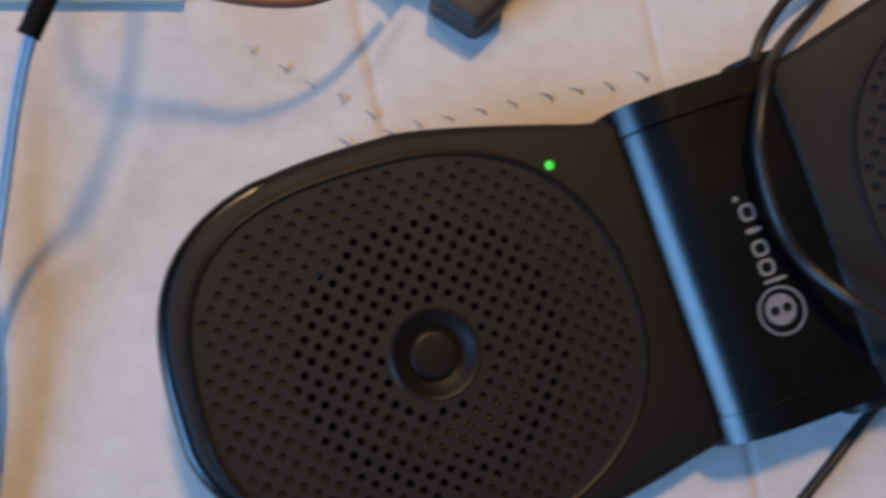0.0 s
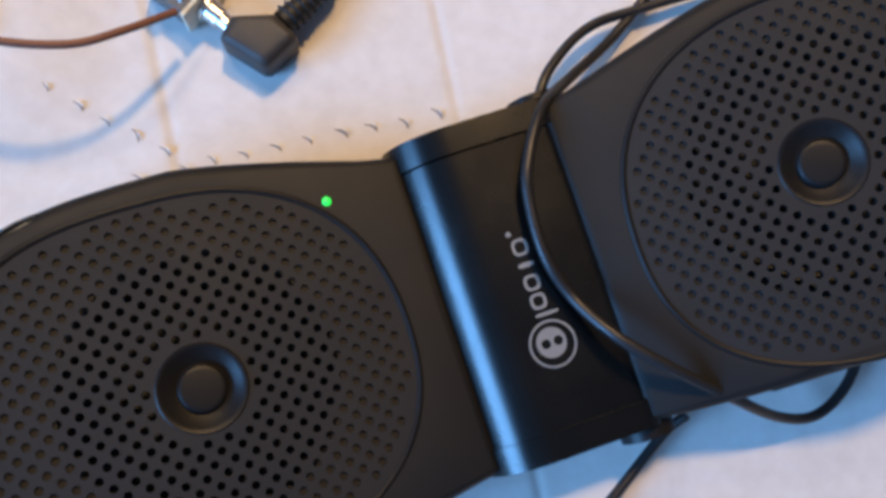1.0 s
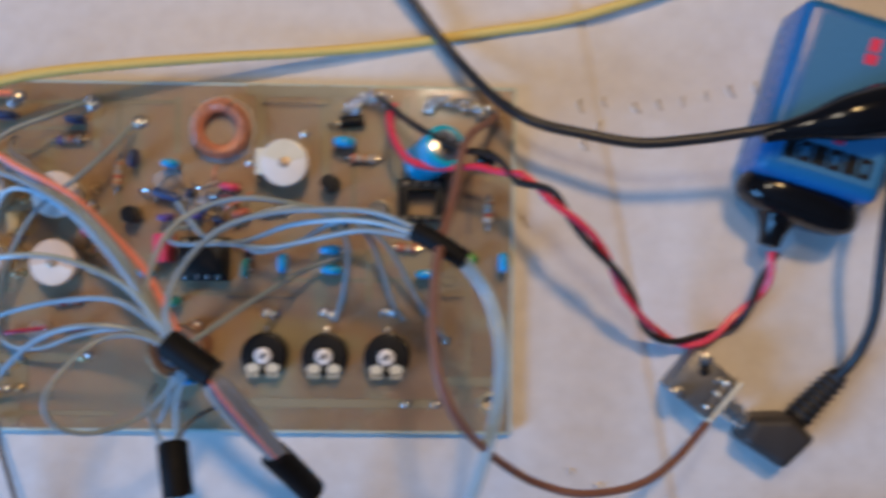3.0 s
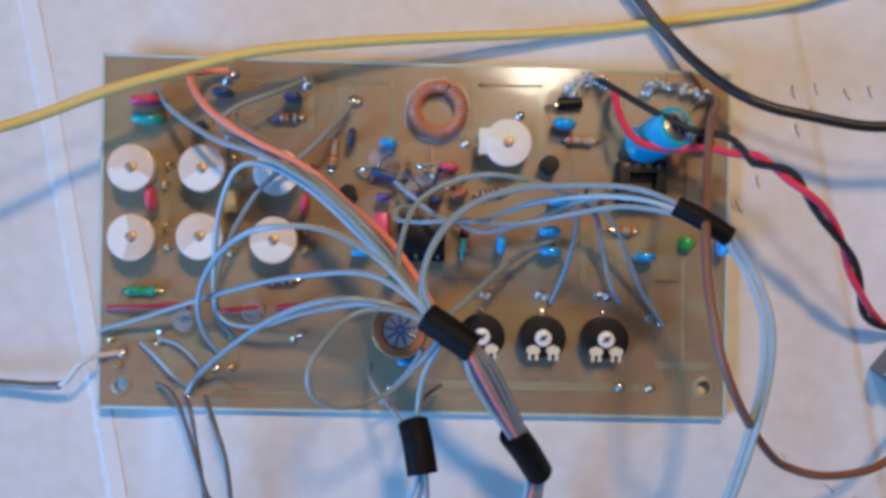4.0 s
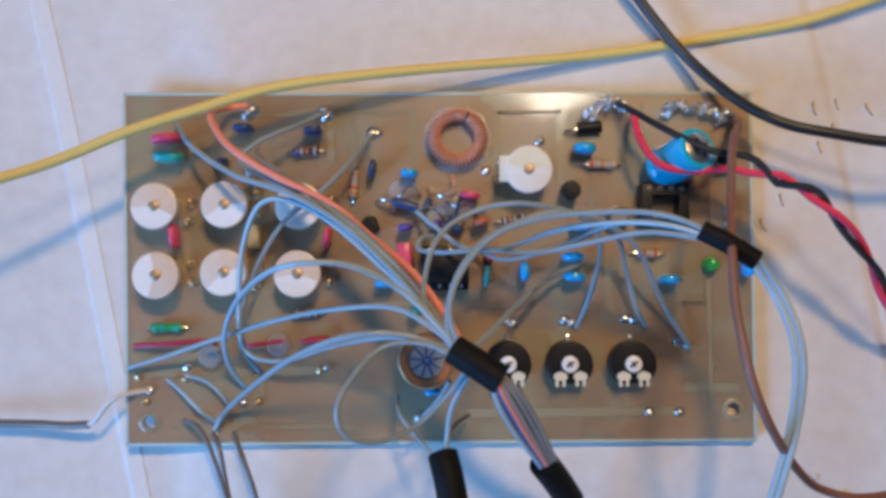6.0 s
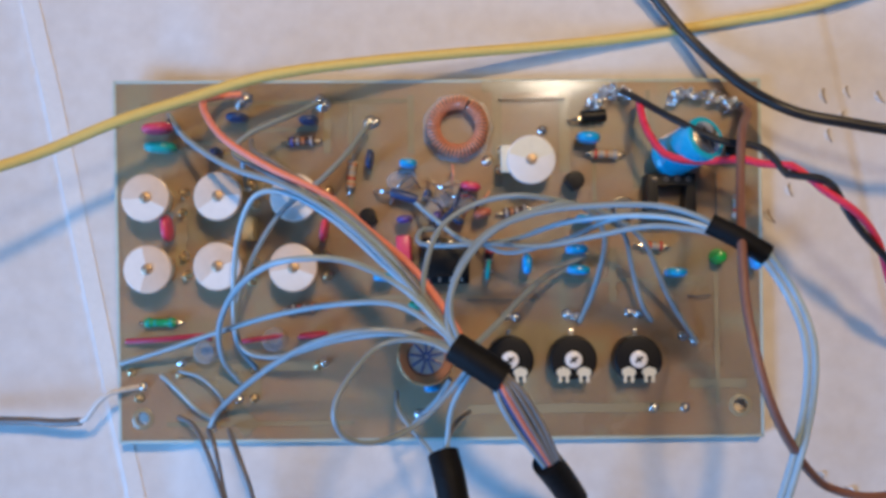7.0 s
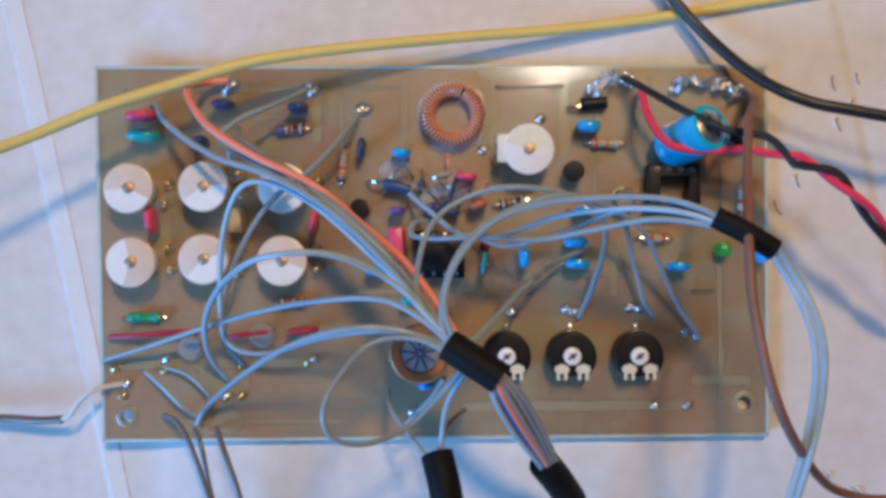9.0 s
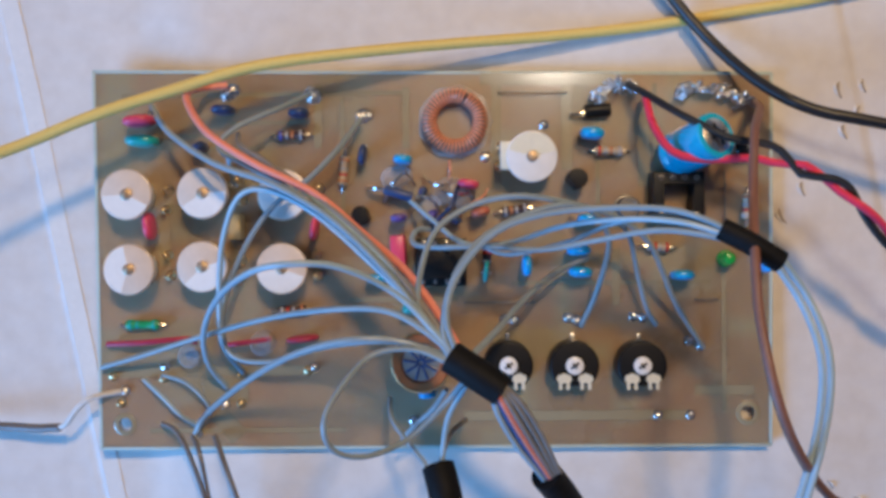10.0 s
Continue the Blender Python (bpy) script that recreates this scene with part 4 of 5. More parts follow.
# more of the bundle that runs beside the orange wire
wire([(27.9, 54.0, 6.0), (29.4, 58.2, 15.0), (34.4, 57.0, 21.0), (43.4, 52.4, 24.5), (54.0, 44.0, 28.5), (64.0, 34.4, 33.5), (72.4, 22.6, 39.0)], LIGHT_PVC, 0.58)
wire([(30.4, 63.0, 12.0), (32.4, 60.0, 18.0), (38.6, 56.2, 22.5), (49.0, 48.9, 26.5), (58.0, 41.2, 30.0), (66.2, 31.8, 35.0), (73.2, 22.0, 39.0)], WARM_PVC, 0.58)
# up to the middle and across to the second sleeve
wire([(73.2, 21.1, 39.0), (70.7, 26.2, 38.0), (72.2, 34.6, 35.0), (77.1, 41.7, 31.0), (85.3, 46.2, 28.0), (93.5, 48.0, 26.0), (99.1, 45.7, 22.0), (101.7, 40.5, 17.0), (100.2, 31.0, 10.0), (97.7, 24.3, 6.0)], GREY_PVC, 0.6)
wire([(72.1, 22.1, 39.0), (66.9, 29.4, 36.0), (66.8, 36.5, 33.0), (69.7, 43.8, 30.0), (76.3, 48.1, 28.0), (84.3, 49.5, 28.0), (93.6, 48.2, 25.0), (102.4, 45.7, 21.0), (109.6, 40.7, 16.0), (115.9, 29.2, 9.0), (122.1, 19.7, 6.0)], GREY_PVC, 0.6)
wire([(73.5, 21.4, 39.0), (71.2, 29.0, 38.0), (73.6, 36.5, 36.0), (79.9, 43.1, 35.0), (88.6, 46.1, 35.0), (99.0, 46.9, 36.0), (108.0, 46.5, 38.0), (114.0, 44.6, 40.0), (118.5, 42.2, 40.0)], GREY_PVC, 0.6)
wire([(68.7, 44.1, 12.0), (65.3, 43.8, 14.0), (64.7, 41.4, 16.0), (68.9, 40.5, 20.0), (78.3, 40.6, 25.0), (88.1, 39.9, 29.0), (97.4, 41.5, 33.0), (106.3, 43.0, 37.0), (113.3, 42.3, 39.0), (118.5, 41.0, 40.0)], GREY_PVC, 0.58)
wire([(63.0, 50.5, 7.0), (67.7, 46.3, 14.0), (74.2, 41.3, 20.0), (82.4, 41.2, 25.0), (92.0, 44.1, 30.0), (102.0, 45.0, 35.0), (110.5, 44.2, 39.0), (118.5, 41.7, 40.0)], LIGHT_PVC, 0.55)
wire([(76.5, 41.3, 8.0), (82.9, 39.0, 14.0), (92.6, 41.1, 24.0), (100.5, 44.4, 32.0), (109.1, 45.3, 37.0), (118.5, 42.5, 40.0)], GREY_PVC, 0.52)
wire([(74.4, 21.5, 38.0), (79.4, 25.6, 32.0), (85.7, 30.9, 20.0), (92.3, 35.4, 12.0), (98.9, 38.1, 8.0)], GREY_PVC, 0.62)
wire([(102.0, 46.8, 20.0), (106.0, 42.0, 15.0), (108.3, 35.4, 10.0), (110.5, 28.0, 8.0), (112.8, 24.4, 6.0)], GREY_PVC, 0.55)
# sleeves
wire([(71.8, 22.4, 39.0), (75.8, 19.9, 40.0), (80.4, 16.9, 40.5)], SLEEVE, 2.75, "black heat-shrink sleeve", name="sleeve", sides=16)
wire([(116.3, 43.2, 40.0), (121.0, 40.6, 41.0), (125.7, 37.6, 41.0)], SLEEVE, 1.9, "black heat-shrink sleeve", name="sleeve", sides=16)
wire([(88.6, -0.5, 26.0), (91.6, -4.8, 22.0), (94.6, -9.8, 17.0)], SLEEVE, 2.9, "black heat-shrink sleeve", name="sleeve", sides=16)
wire([(69.3, 1.6, 28.0), (70.4, -2.2, 30.0), (71.4, -7.6, 31.0)], SLEEVE, 2.95, "black heat-shrink sleeve", name="sleeve", sides=16)
# from the hub down to the lower sleeve and off the board
FAN = ((-2.1, 0.6, LIGHT_PVC), (-1.6, -0.5, LIGHT_PVC), (-1.1, 0.5, BLUE_PVC), (-0.6, 0.9, ORANGE_PVC), (-0.3, -0.6, GREY_PVC), (0.2, 0.9, WARM_PVC), (0.8, -0.4, WARM_PVC), (1.2, 0.7, WARM_PVC), (1.7, 0.2, DARK_PVC), (2.1, 0.6, WARM_PVC))
for off, lift, material in FAN:
    a = [Vector(q) for q in [(79.5, 17.4, 40.0), (81.8, 13.3, 38.0), (85.2, 7.1, 33.0), (89.6, -0.8, 26.0), (93.8, -9.0, 18.0)]]
    tail = [Vector((93.5, -22, 11)), Vector((96, -45, 6)), Vector((99.5, -74, 5)), Vector((96, -110, 3)), Vector((90, -150, 2.5))]
    spread = (0.5, 1.0, 1.05, 0.7, 0.7, 0.9, 1.4, 1.4, 1.6, 1.8)
    wire([q + Vector((off * s, 0.35 * off * s, lift * s)) for q, s in zip(a + tail, spread)], material, 0.55)
for off, lift, material in ((-1.2, 0.2, LIGHT_PVC), (0.0, -0.6, GREY_PVC), (1.0, 0.5, GREY_PVC)):
    wire([Vector(q) + Vector((off * s, 0, lift * s)) for q, s in zip([*[(71.4, -7.2, 31.0), (71.0, -12.0, 27.0), (69.8, -17.2, 22.0)], (66, -38, 10), (60, -80, 4), (58, -140, 2.5)], (0.6, 1.2, 2.0, 2.5, 2.5, 2.5))], material, 0.55)
# dark wires leaving the lower corner
wire([(12.9, 5.3, 6.0), (17.9, 4.4, 12.0), (21.4, -2.3, 13.0), (25.3, -17.2, 10.0), (27.3, -21.5, 8.0)] + [(30, -45, 3), (28, -120, 2)], DARK_PVC, 0.55)
wire([(19.1, 2.7, 6.0), (21.7, 0.6, 11.0), (23.0, -6.3, 11.0), (24.1, -13.6, 10.0), (24.0, -21.8, 7.0)] + [(22, -50, 3), (18, -120, 2)], DARK_PVC, 0.55)
wire([(23.5, 2.7, 6.0), (27.4, -3.8, 11.0), (29.6, -10.9, 11.0), (29.9, -21.7, 7.0)] + [(31, -50, 3), (36, -120, 2)], DARK_PVC, 0.6)
# grey pair from the right sleeve, down through a fourth sleeve
for off, material in ((-0.6, LIGHT_PVC), (0.6, LIGHT_PVC)):
    wire([Vector(q) + Vector((off, off * 0.3, off * 0.4)) for q in [*[(125.3, 37.8, 41.0), (129.5, 31.9, 40.0), (131.4, 26.1, 42.0), (132.1, 20.8, 43.0), (131.8, 14.4, 43.0), (130.4, 7.2, 43.0)], (127.8, -1.5, 43), (124.5, -10.4, 43), (120.7, -18.7, 42), (115, -28, 33), (107, -45, 18), (100, -68, 8), (92, -110, 4)]], material, 0.66)
wire([(124.9, -9.6, 43), (122.8, -14.2, 43), (120.3, -19.6, 42.5)], SLEEVE, 1.75, "black heat-shrink sleeve", name="sleeve", sides=16)

# brown wire to the jack
brown = thing("brown_wire", 125, 40, 5, "brown insulated wire arching from the board to the audio jack", "wire")
wire([(132.3, 68.8, 6), (130.5, 66.0, 16), (125.8, 60.7, 28), (123.5, 50.0, 34), (120.9, 38.8, 43), (120.1, 30.6, 47), (120.3, 23.8, 50), (121.5, 17.2, 51), (124.2, 11.0, 49), (128.9, 4.7, 43), (134.5, -1.0, 35), (140.5, -5.4, 28), (148.8, -7.6, 26), (160.0, -6.8, 22), *[(168.3, -2.8, 18.0), (176.7, 3.6, 11.0)]], BROWN_PVC, 0.82, parent=brown, sides=12)

yellow = thing("yellow_wire", 60, 78, 3, "yellow insulated wire crossing above the board's far edge", "wire")
wire([(-32.1, 51.4, 30.0), (-11.2, 58.8, 23.0), (6.0, 65.9, 21.0), (19.2, 70.4, 19.0), (34.8, 75.2, 17.0), (52.8, 78.1, 14.0), (72.4, 80.5, 10.0), (95.1, 82.8, 6.0), (112.5, 84.9, 4.0), (130.0, 87.6, 3.2), (146.0, 90.2, 2.6), (159.4, 93.9, 2.2), (188.0, 103.5, 1.6)], YELLOW_PVC, 1.12, parent=yellow, sides=14)
lead = thing("ground_lead", -8, 9, 2, "grey lead with a pale bared end at the board's corner", "wire")
wire([(-39.7, 4.8, 3.0), (-21.4, 4.6, 4.0), (-13.9, 4.3, 5.0), (-8.1, 4.6, 6.0)], DARK_PVC, 0.9, parent=lead)
wire([(-8.4, 4.6, 6.0), (-6.3, 5.6, 7.0), (-3.5, 8.9, 8.0), (-0.4, 11.0, 8.0), (4.6, 11.9, 6.0)], WHITE_PVC, 0.55, "white bared core", parent=lead)

# ---- battery, snap and its twisted pair ----
BATT = Matrix.Translation((197.6, 53.6, 0)) @ Matrix.Rotation(radians(-17.0), 4, "Z")
battery = thing("battery", 203, 70, 0, "blue nine-volt block battery lying on its side", "battery")


def in_battery(bm):
    bmesh.ops.transform(bm, matrix=BATT, verts=bm.verts)
    return bm


case = part("case", in_battery(box(26.3, 37.6, 16.8, 2.6, 0, 17.9, 0.2, segments=4)), BATTERY_BLUE, battery, "blue metal case")
part("label_panel", in_battery(box(20.2, 31.6, 0.06, 0, 0.9, 17.9, 17.0)), BATTERY_PANEL, case, "grey-blue printed panel")
for k, (x, wide) in enumerate(((-7.6, 2.6), (-4.6, 2.6), (-1.5, 2.9), (1.8, 2.9), (5.0, 2.6), (8.0, 2.6))):
    ring = [(x - wide / 2, 3.3), (x + wide / 2, 3.3), (x + wide / 2, 7.6), (x - wide / 2, 7.6)]
    gap = [(x - 0.5, 4.4), (x + 0.5, 4.4), (x + 0.5, 6.5), (x - 0.5, 6.5)]
    part("print_bar", in_battery(plate(ring, 17.07, 17.13, [gap] if k % 2 else [])), BLACK_PLASTIC, case, "black printed bar", smooth=False)
for x, y, sx, sy in ((1.4, 10.0, 2.2, 2.6), (1.6, 13.0, 1.2, 2.4), (2.6, 27.2, 2.6, 2.2), (2.6, 30.2, 2.2, 2.8)):
    part("red_mark", in_battery(box(sx, sy, 0.06, 0, x, y, 17.07)), RED_PVC, case, "red printed mark")
snap = thing("battery_snap", 197, 50, 0, "black moulded battery snap with twisted red and black leads", "battery snap")
cap = part("cap", in_battery(pebble(26.4, 9.6, 14.0, 0.74, Matrix.Translation((-0.2, -3.6, 7.6)) @ Matrix.Rotation(radians(-4), 4, "Z"), rings=12, sides=28)), VINYL, snap, "black vinyl cap")
part("cable_boss", in_battery(lathe([(0, -4), (6.4, -4), (5.6, -1.0), (3.9, 1.2), (2.7, 3.6), (2.2, 6.6), (0, 7.0)], 18, Matrix.Translation((-2.8, -7.4, 6.6)) @ Matrix.Rotation(radians(90), 4, "X"))), VINYL, cap)


def twisted(points, material, phase, turns, radius=0.72, apart=0.8):
    line = smooth_line(points, 10)
    out = []
    for k, q in enumerate(line):
        a = phase + 2 * math.pi * turns * k / len(line)
        along = (line[min(k + 1, len(line) - 1)] - line[max(k - 1, 0)]).normalized()
        side = along.cross(Vector((0, 0, 1))).normalized()
        out.append(q + (side * math.cos(a) + Vector((0, 0, 1)) * math.sin(a)) * apart)
    return out


PAIR = [(192.1, 39.6, 7.0), (190.4, 32.9, 5.0), (186.7, 26.7, 3.5), (181.1, 22.0, 2.6), (173.3, 19.9, 3.5), (165.5, 22.9, 8.0), (159.8, 30.1, 15.0), (153.9, 38.2, 21.0), (146.1, 46.4, 25.0), (141.6, 51.3, 24.0), (136.2, 54.1, 22.0)]
red_end = [(131.8, 55.5, 20.0), (128.0, 56.5, 19.0), (120.1, 56.5, 17.0), (114.0, 58.2, 16.0), (110.7, 63.3, 15.0), (109.9, 68.0, 13.0), (110.6, 70.6, 8.0)]
black_end = [(132.5, 57.8, 21.0), (129.2, 59.3, 20.0), (123.5, 60.3, 20.0), (114.9, 65.4, 17.0), (109.6, 70.0, 12.0), (107.0, 72.7, 7.0)]
wire(twisted(PAIR, RED_PVC, 0.4, 4.0) + [Vector(q) for q in red_end], RED_PVC, 0.78, "red lead", snap, "lead", steps=3)
wire(twisted(PAIR, BLACK_PVC, 0.4 + math.pi, 4.0) + [Vector(q) for q in black_end], BLACK_PVC, 0.74, "black lead", snap, "lead", steps=3)

# ---- crocodile clip leads over the battery ----
clip = thing("test_lead", 214, 72, 17, "black test lead with a glossy crocodile clip boot on the battery", "test lead")
wire([(106.8, 106.0, 4.5), (112.3, 96.6, 5.0), (118.4, 87.9, 5.5), (123.1, 81.9, 6.5), (127.9, 76.1, 9.0), (132.4, 71.3, 12.0), (136.8, 67.7, 15.0), (141.7, 65.5, 16.0), (147.6, 64.0, 17.0), (160.6, 61.6, 18.0), (172.5, 62.3, 19.0), (179.5, 63.2, 20.0), (188.9, 64.6, 21.0)], BLACK_PVC, 1.15, parent=clip, sides=14)
tip_a, tip_b = Vector((185.0, 62.8, 20.0)), Vector((230.7, 72.4, 15.0))
boot = [Vector((*tip_a.lerp(tip_b, s).xy, z)) for s, z in ((0, 20.5), (0.07, 21), (0.2, 22.2), (0.34, 22.8), (0.5, 22), (0.7, 19.6), (0.88, 16.8), (1.0, 15.2))]
part("boot", tube(boot, [1.5, 1.8, 2.8, 4.7, 5.6, 5.4, 5.0, 4.8], 22), VINYL, clip, "glossy black vinyl boot")
ahead = (tip_b - tip_a).normalized()
for s in (-1, 1):
    part("jaw", tube([tip_b - ahead * 2, tip_b + ahead * 3 + Vector((0, s * 1.3, s * 0.8)), tip_b + ahead * 9 + Vector((0, s * 0.7, s * 0.4))], [2.2, 1.5, 0.9], 8), NICKEL, clip, "bright metal jaw")
red_clip = thing("red_clip", 252, 74, 17, "red crocodile clip boot gripped by the black one", "test lead")
part("boot", tube([tip_b + ahead * 10, tip_b + ahead * 17 + Vector((0, 0, -0.5)), tip_b + ahead * 30 + Vector((0, 1, -1.5)), tip_b + ahead * 42 + Vector((0, 3, -4))], [3.9, 4.6, 4.8, 2.2], 20), RED_RUBBER, red_clip, "red vinyl boot")
part("jaw", tube([tip_b + ahead * 6 + Vector((0, -1.5, 0)), tip_b + ahead * 11], [1.1, 2.0], 8), NICKEL, red_clip, "bright metal jaw")
wire([tip_b + ahead * 41 + Vector((0, 3, -4)), tip_b + ahead * 60 + Vector((0, 10, -7)), tip_b + ahead * 90 + Vector((0, 30, -6))], RED_PVC, 1.1, parent=red_clip)

# ---- jack and angled plug ----
ja, jb = Vector((177.3, 10.8, 9.0)), Vector((184.8, 4.6, 6.0))
jack_turn = math.degrees(math.atan2(*(jb - ja).yx))
jack = thing("audio_jack", ja.x, ja.y, 0, "nickel-framed chassis audio jack lying on the card", "audio jack")
J = spot(ja.x, ja.y, 0.15, jack_turn)
frame_part = part("frame", finish(box(11.0, 10.4, 8.6, 0.5, -1.0, 0, 0), DULL_METAL), None, jack, "dull metal frame", J)
part("front_plate", finish(box(1.1, 11.2, 9.4, 0.3, 4.9, 0, 0), IVORY), None, frame_part, "cream insulating plate", J)
part("bushing", finish(lathe([(0, 0), (3.0, 0), (3.0, 1.2), (2.4, 1.3), (2.4, 4.4), (1.7, 4.5), (1.7, 6), (0, 6)], 20, Matrix.Translation((5.4, 0, 4.3)) @ Matrix.Rotation(radians(90), 4, "Y")), NICKEL), None, jack, "bright threaded bushing", J)
for y, z, s in ((-3.2, 8.6, 1.0), (0.4, 8.6, 0.9), (3.4, 8.6, 1.1)):
    part("spring_lug", finish(tube([(1.6, y, z - 0.2), (2.4, y, z + 0.7), (3.4, y * 0.9, z + 0.6), (4.4, y * 0.9, z - 0.5)], 0.34 * s, 7), NICKEL), None, jack, "nickel contact spring", J)
for y, turn, long in ((-5.3, 0, 3.4), (4.9, 12, 2.6)):
    part("solder_tab", finish(box(long, 0.5, 4.2, 0.12, -4.2, y, 6.2, turn, into=box(2.2, 1.8, 0.4, 0.1, -4.2, y * 0.9, 10.2, turn)), NICKEL), None, jack, "bright solder tab", J)
part("clamp_strip", finish(box(2.2, 9.2, 0.7, 0.2, 3.2, -0.3, 8.5), DULL_METAL), None, frame_part, "dull steel strip", J)
part("rivet", finish(lathe([(0, 0.7), (0.9, 0.5), (1.2, 0)], 14, Matrix.Translation((-2.6, 2.4, 8.6))), BLACK_PLASTIC), None, frame_part, at=J)
part("rivet", finish(lathe([(0, 0.7), (0.7, 0.5), (0.9, 0)], 14, Matrix.Translation((1.2, 2.9, 8.6))), NICKEL), None, frame_part, at=J)

cable = thing("audio_cable", 200, 0, 0, "black audio cable with an angled moulded plug", "cable")
PLUG = [(187.0, 4.3, 8.0), (196.1, 4.8, 8.0), (200.9, -0.3, 8.0), (194.1, -7.0, 7.5), (184.6, -0.8, 7.5)]
body_line = [(q[0], q[1]) for q in PLUG][::-1]
for _ in range(2):
    body_line = [(a[0] + (b[0] - a[0]) * f, a[1] + (b[1] - a[1]) * f) for a, b in zip(body_line, body_line[1:] + body_line[:1]) for f in (0.09, 0.91)]
part("plug_body", plate(body_line, 0.3, 8.8, bevel=2.4), PLUG_RUBBER, cable, "black angled moulded plug")
part("plug_tip", tube([Vector((182.1, 6.9, 4.6)), Vector((187.3, 2.0, 4.6))], 1.75, 14, 2), NICKEL, cable, "bright plug barrel")
ra, rb = Vector((197.4, 3.6, 5.0)), Vector((207.1, 13.3, 4.2))
part("strain_relief", tube([ra, ra.lerp(rb, 0.5), rb], [2.7, 2.4, 2.0], 16, 3), RUBBER, cable, "black ribbed strain relief")
for k in range(7):
    q = ra.lerp(rb, 0.12 + 0.125 * k)
    d = (rb - ra).normalized()
    part("rib", tube([q - d * 0.45, q, q + d * 0.45], [2.2, 3.3 - 0.1 * k, 2.2], 16, 2), PLUG_RUBBER, cable)
wire([(205.9, 12.3, 5.0), (209.0, 17.4, 8.0), (210.5, 25.8, 13.0), (210.2, 37.4, 17.0), (210.6, 47.9, 19.0), (213.0, 56.4, 19.0), (218.1, 64.3, 17.0), (226.8, 72.0, 12.0), (271.1, 64.4, 7.0), (279.6, 58.7, 4.0), (285.5, 52.5, 2.8), (288.8, 46.1, 2.2), (290.0, 38.5, 2.2), (289.2, 31.7, 2.3), (286.2, 25.6, 2.4), (281.5, 18.3, 2.5), (268.0, 2.1, 3.0), (256.5, -9.1, 9.0), (248.5, -17.9, 18.0), (244.8, -29.4, 21.0), (244.9, -37.2, 21.0), (247.6, -47.4, 21.0), (252.9, -55.4, 20.0), (260.2, -62.9, 23.5), (269.8, -68.6, 23.0), (282.3, -74.3, 18.5), (296.5, -79.6, 9.0), (307.4, -79.9, 4.0), (315.4, -73.0, 3.0), (321.0, -59.9, 2.4), (326.3, -46.6, 2.4)], BLACK_PVC, 1.15, parent=cable, sides=12, steps=6)

# ---- the fold-out loudspeaker ----
speaker = thing("portable_speaker", 245, -52, 0, "black fold-out portable loudspeaker with two perforated grilles", "loudspeaker")


def wing_outline(side, near, inset=0.0, count=72):
    """Half oval beyond a straight tapering part; the side away from the table's near edge is fuller."""
    pts = []
    for k in range(count):
        a = -math.pi / 2 + math.pi * k / (count - 1)
        far = math.sin(a) < 0
        n, b = (3.2, 42.4 - inset) if far else (1.75, near - inset)
        c, s = math.cos(a), math.sin(a)
        r = (abs(c) ** n + abs(s) ** n) ** (-1 / n)
        pts.append((40 + (51.8 - inset) * c * r, side * b * s * r))
    taper = [0.0, 0.08, 0.18, 0.3, 0.45, 0.6, 0.75, 0.9]
    pts += [(40 * (1 - s), side * (33.2 + (near - 33.2) * (1 - s * s) - inset)) for s in taper[1:]] + [(inset - 4.0, side * (32.8 - inset)), (inset - 4.0, -side * (32.8 - inset))]
    pts += [(40 * (1 - s), -side * (33.2 + 9.2 * (1 - s ** 1.25) - inset)) for s in taper[:0:-1]]
    return pts if side > 0 else pts[::-1]


def grille_outline(side, shrink=0.0, count=80):
    pts = []
    for k in range(count):
        a = 2 * math.pi * k / count
        c, s = math.cos(a), math.sin(a)
        tip = c > 0
        far = s < 0
        n = (2.9 if far else 1.9) if tip else 2.3
        b = (36.9 if far else 33.5) - shrink
        r = (abs(c) ** n + abs(s) ** n) ** (-1 / n)
        pts.append((46.5 + (40.6 - shrink) * c * r, side * b * s * r))
    return pts if side > 0 else pts[::-1]


def inside(x, y, loop):
    hit = False
    for (ax, ay), (bx, by) in zip(loop, loop[1:] + loop[:1]):
        if (ay > y) != (by > y) and x < (bx - ax) * (y - ay) / (by - ay) + ax:
            hit = not hit
    return hit


